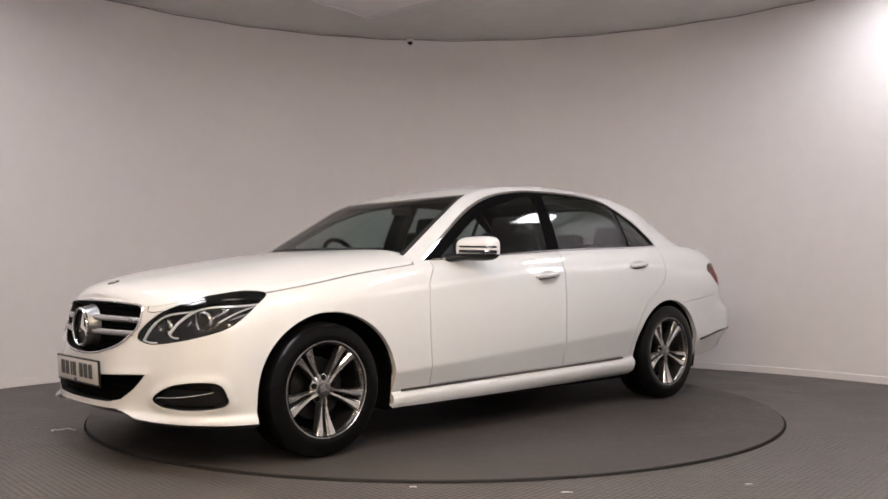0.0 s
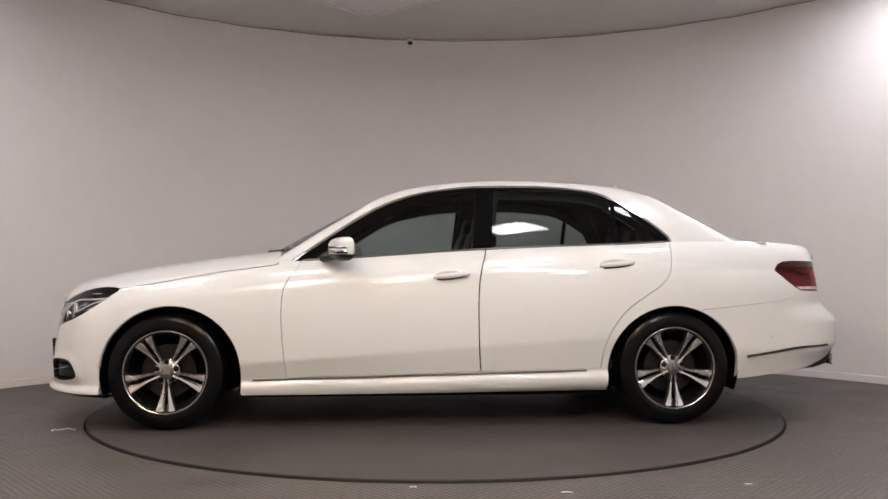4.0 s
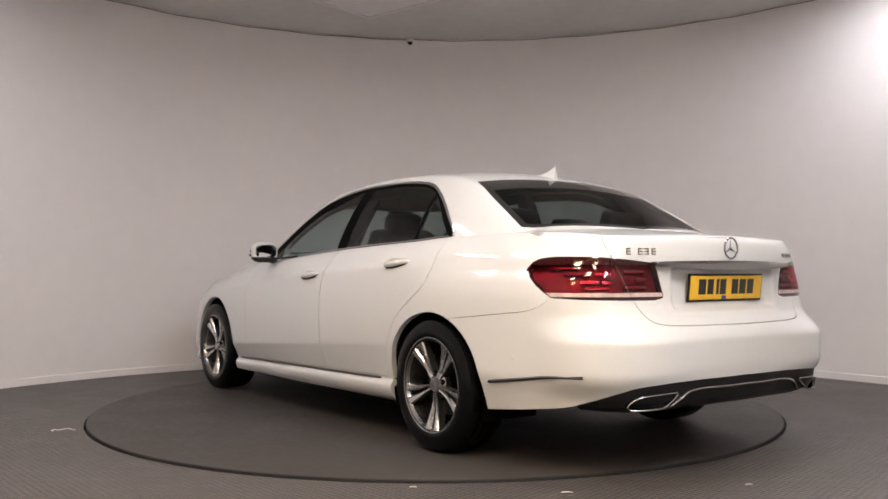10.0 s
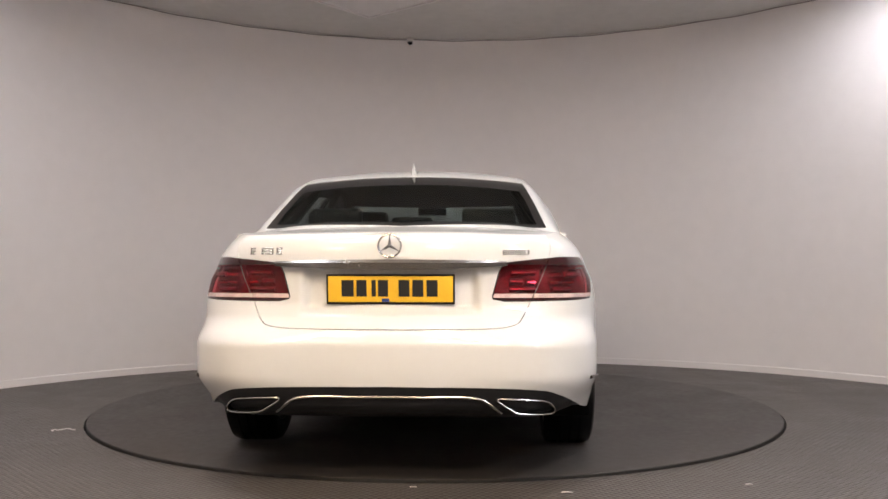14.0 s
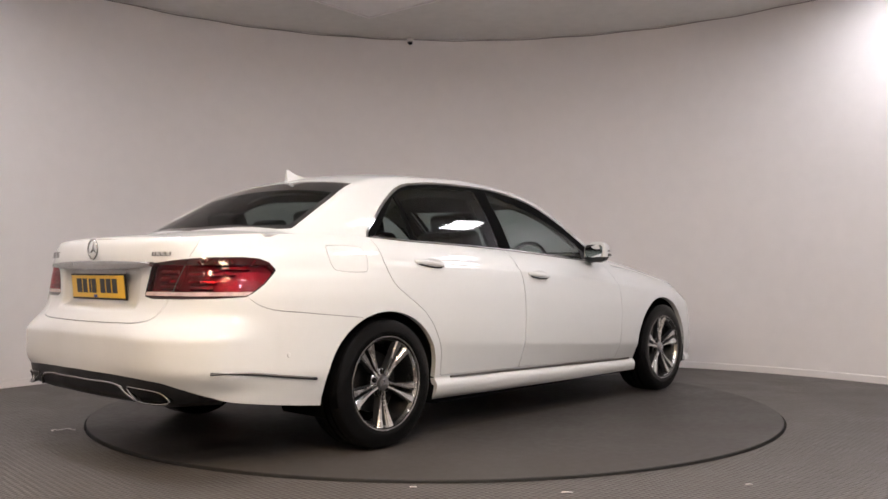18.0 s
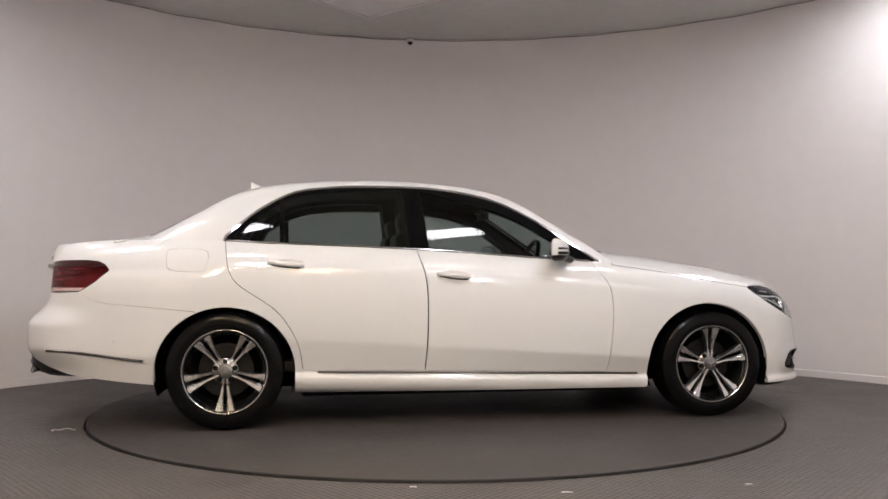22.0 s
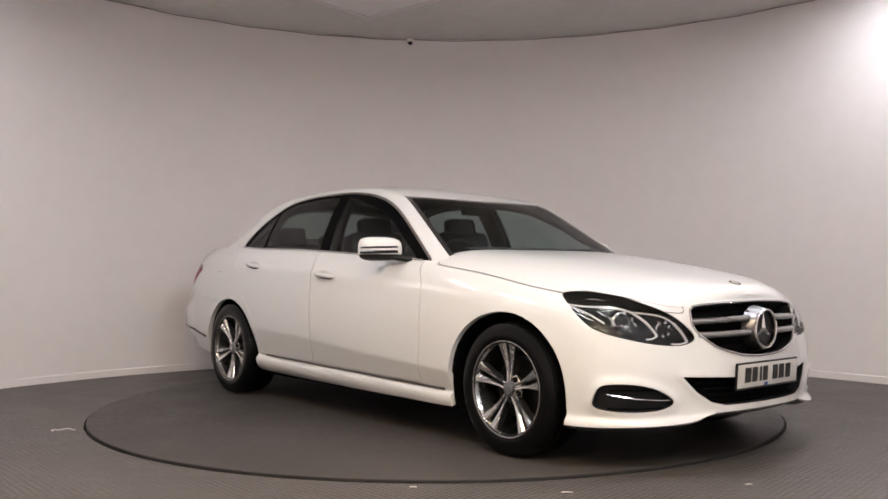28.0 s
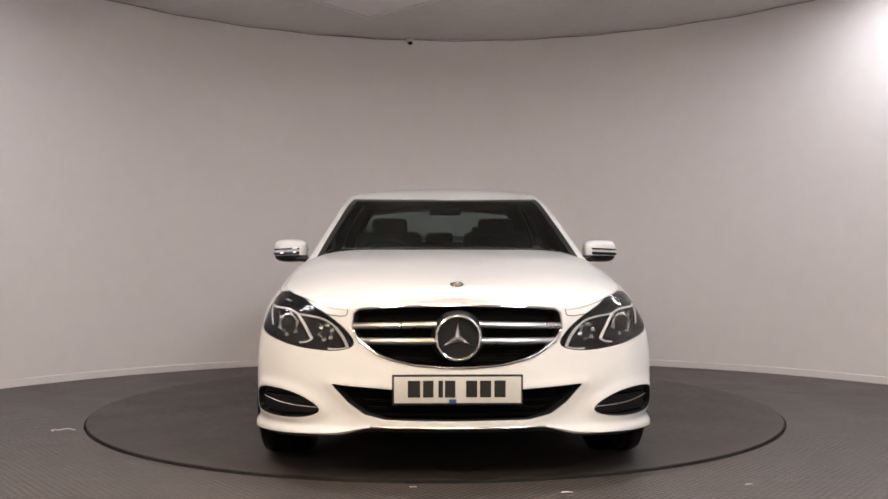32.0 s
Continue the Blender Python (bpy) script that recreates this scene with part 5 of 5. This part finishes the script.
RC = 2.18
WC = Vector((0.184, -1.197))
WR = 4.048
CZ = 3.20
FZ = -0.015


def thing(name, bm, material, label, category="", kind="", group="", smooth=True):
    return tagged(part(name, bm, material, None, smooth=smooth), label, category, group, kind)


bm = bmesh.new()
lathe(bm, [(RC + 0.012, FZ - 0.08), (RC + 0.012, FZ), (6, FZ), (14, FZ)], "z", 128)
thing("floor", bm, FLOOR, "dark grey studded rubber floor round the turntable", kind="structure")
bm = bmesh.new()
lathe(bm, [(RC - 0.1, FZ - 0.07), (RC + 0.1, FZ - 0.07)], "z", 96)
thing("pit_floor", bm, RING_M, "dark bottom of the gap round the turntable", kind="structure")
turntable = new("turntable")
tagged(turntable, "round dark grey rubber-topped car turntable set into the floor", "turntable")
bm = bmesh.new()
lathe(bm, [(RC - 0.004, -0.002), (RC - 0.010, 0.0), (1.2, 0.0), (0.01, 0.0)], "z", 128)
part("disc", bm, DISC, turntable, "dark grey disc")
bm = bmesh.new()
lathe(bm, [(RC - 0.004, -0.002), (RC, -0.005), (RC, -0.085)], "z", 128)
part("edge_band", bm, RING_M, turntable, "dark metal edge band")

bm = bmesh.new()
A0, A1, N = radians(-62), radians(242), 160
rings = []
for r, z in ((WR, FZ - 0.02), (WR, CZ + 0.02), (WR + 0.1, CZ + 0.02), (WR + 0.1, FZ - 0.02)):
    rings.append([bm.verts.new((WC.x + r * math.cos(A0 + (A1 - A0) * k / N), WC.y + r * math.sin(A0 + (A1 - A0) * k / N), z)) for k in range(N + 1)])
for p_, q in zip(rings, rings[1:] + rings[:1]):
    for k in range(N):
        bm.faces.new((p_[k], p_[k + 1], q[k + 1], q[k]))
for k in (0, N):
    bm.faces.new([r[k] for r in rings])
thing("wall_curved", bm, WALL, "smooth curved cream studio wall", kind="structure")
bm = bmesh.new()
rings = []
for r, z in ((WR - 0.001, FZ + 0.001), (WR - 0.012, FZ + 0.001), (WR - 0.012, FZ + 0.055), (WR - 0.006, FZ + 0.06), (WR - 0.001, FZ + 0.06)):
    rings.append([bm.verts.new((WC.x + r * math.cos(A0 + (A1 - A0) * k / N), WC.y + r * math.sin(A0 + (A1 - A0) * k / N), z)) for k in range(N + 1)])
for p_, q in zip(rings, rings[1:]):
    for k in range(N):
        bm.faces.new((p_[k], p_[k + 1], q[k + 1], q[k]))
thing("baseboard", bm, WALL, "low white skirting along the curved wall", kind="structure")
bm = bmesh.new()
box(bm, (9.5, 13.0, 0.1), (0, -3.0, CZ + 0.05))
thing("ceiling", bm, CEIL, "flat off-white ceiling", kind="structure", smooth=False)
# walls added out of view, grey so that gloss and chrome reflect darker
for name, size, at in (("wall_behind", (9.5, 0.1, 3.3), (0, -7.9, 1.6)), ("wall_east", (0.1, 7.2, 3.3), (4.6, -5.6, 1.6)), ("wall_west", (0.1, 7.2, 3.3), (-4.6, -5.6, 1.6))):
    bm = bmesh.new()
    box(bm, size, at)
    thing(name, bm, DIM_WALL, "unseen grey wall added to close the room and darken reflections", kind="structure", smooth=False)


def light_panel(x, y, w=0.46, d=0.46, turn=0, glow=PANEL_M):
    root = new("ceiling_light")
    root.matrix_basis = pose(x, y, CZ - 0.001, 0, 0, turn)
    tagged(root, "flat white rectangular ceiling light panel; the rear rows and far left one are added fill", "ceiling light", "ceiling lights")
    bm = bmesh.new()
    for sx_, sy_, ax, ay in ((w + 0.04, 0.02, 0, d / 2 + 0.01), (w + 0.04, 0.02, 0, -d / 2 - 0.01), (0.02, d, w / 2 + 0.01, 0), (0.02, d, -w / 2 - 0.01, 0)):
        box(bm, (sx_, sy_, 0.03), (ax, ay, -0.015))
    part("frame", bm, TRIM_M, root, smooth=False)
    bm = bmesh.new()
    box(bm, (w, d, 0.012), (0, 0, -0.008))
    part("diffuser", bm, glow, root, "glowing white diffuser", smooth=False)


for x, y in ((3.18, 0.37), (1.96, -1.20), (0.90, -2.40), (-1.10, -2.40), (-2.38, -1.45)):
    light_panel(x, y, 0.56, 0.38, 44)
# guessed small panel, added to lighten the left wall
light_panel(-3.10, -0.60, 0.34, 0.34, 50)
# added fill rows: warm on the left and middle, cool on the right
for x, y, glow in ((-2.9, -4.7, WARM_FILL_M), (-1.4, -4.7, WARM_FILL_M), (0.1, -4.7, WARM_FILL_M), (1.7, -4.7, COOL_FILL_M), (3.3, -4.7, COOL_FILL_M),
                   (-2.4, -6.5, WARM_FILL_M), (0.1, -6.5, WARM_FILL_M), (2.6, -6.5, COOL_FILL_M)):
    light_panel(x, y, 0.6, 0.6, 50, glow)


# square plate on the lights' grid, taken for an unlit light panel
hatch = new("unlit_ceiling_panel")
hatch.matrix_basis = pose(-0.56, 1.44, CZ - 0.002, 0, 0, 50)
tagged(hatch, "plain white square ceiling panel, taken for an unlit light", "hatch")
bm = bmesh.new()
box(bm, (0.80, 0.80, 0.012), (0, 0, -0.006), 0.002)
part("panel_face", bm, TRIM_M, hatch, smooth=False)
bm = bmesh.new()
for a in range(4):
    box(bm, (0.86, 0.02, 0.018), (0, 0, 0), turn=pose(0, 0, 0, 0, 0, 90 * a) @ pose(0, 0.42, -0.009))
part("panel_frame", bm, WALL, hatch, smooth=False)
sensor = new("ceiling_sensor")
sensor.matrix_basis = pose(-0.262, 2.80, CZ - 0.002) @ Matrix.Scale(1.3, 4)
tagged(sensor, "small dark round sensor where ceiling and wall meet", "sensor")
bm = bmesh.new()
lathe(bm, [(0.026, 0.0), (0.026, -0.018), (0.020, -0.026)], "z", 20)
part("sensor_base", bm, TRIM_M, sensor)
bm = bmesh.new()
lathe(bm, [(0.020, -0.024), (0.018, -0.038), (0.010, -0.046), (0.001, -0.048)], "z", 20)
part("sensor_eye", bm, BLACK, sensor, "dark eye")
bm = bmesh.new()
tube(bm, [(WC.x + (WR - 0.012) * math.cos(a), WC.y + (WR - 0.012) * math.sin(a), CZ - 0.012 - 0.004 * math.sin(37 * a)) for a in np.linspace(radians(20), radians(160), 140)], 0.0045, 6)
thing("cable", bm, mat("grey_cable", (0.24, 0.22, 0.21), 0.6), "thin grey cable along the top of the wall", "cable")
for x, y, a, l, curl in ((-2.09, -0.92, 20, 0.10, 1.0), (-0.096, -2.256, 3, 0.03, 0.3), (0.53, -2.35, -4, 0.045, 0.2), (1.311, -2.227, 8, 0.03, 0.4)):
    bm = bmesh.new()
    n = 24
    tube(bm, [(l * (t - 0.5), curl * l * 0.22 * math.sin(5.5 * t * t), 0.0016 + 0.003 * curl * math.sin(3 * t)**2) for t in np.linspace(0, 1, n)], 0.0022, 6)
    if curl == 1.0:
        tube(bm, [(-l * 0.5 + 0.014 * math.cos(t) - 0.012, 0.022 * math.sin(t), 0.003) for t in np.linspace(0.4, 4.6, n)], 0.0022, 6)
    sc = thing("paper_scrap", bm, TRIM_M, "tiny pale curled scrap lying on the rubber floor", "scrap", "", "scraps on the floor")
    sc.matrix_basis = pose(x, y, FZ + 0.0008, 0, 0, a)


# ---------------------------------------------------------------- what turns
def motions():
    drift = (-0.49, -0.36, -0.26, -0.19, -0.13, -0.09, -0.09, -0.15, -0.19, -0.19, -0.16, -0.08, 0.08, 0.23, 0.33, 0.42, 0.48, 0.48, 0.47,
             0.51, 0.55, 0.53, 0.42, 0.2, -0.11, -0.4, -0.52, -0.47, -0.37, -0.32, -0.31, 0.05, 0.39)
    turns = [(t, 222.894 - 9.7596 * t + d) for t, d in enumerate(drift)]
    walk(turntable, [(t, pose(0, 0, 0, 0, 0, a)) for t, a in turns])
    walk(car, [(t, pose(0, 0, 0, 0, 0, a) @ pose(0.126, 0.048, 0.001)) for t, a in turns])


motions()
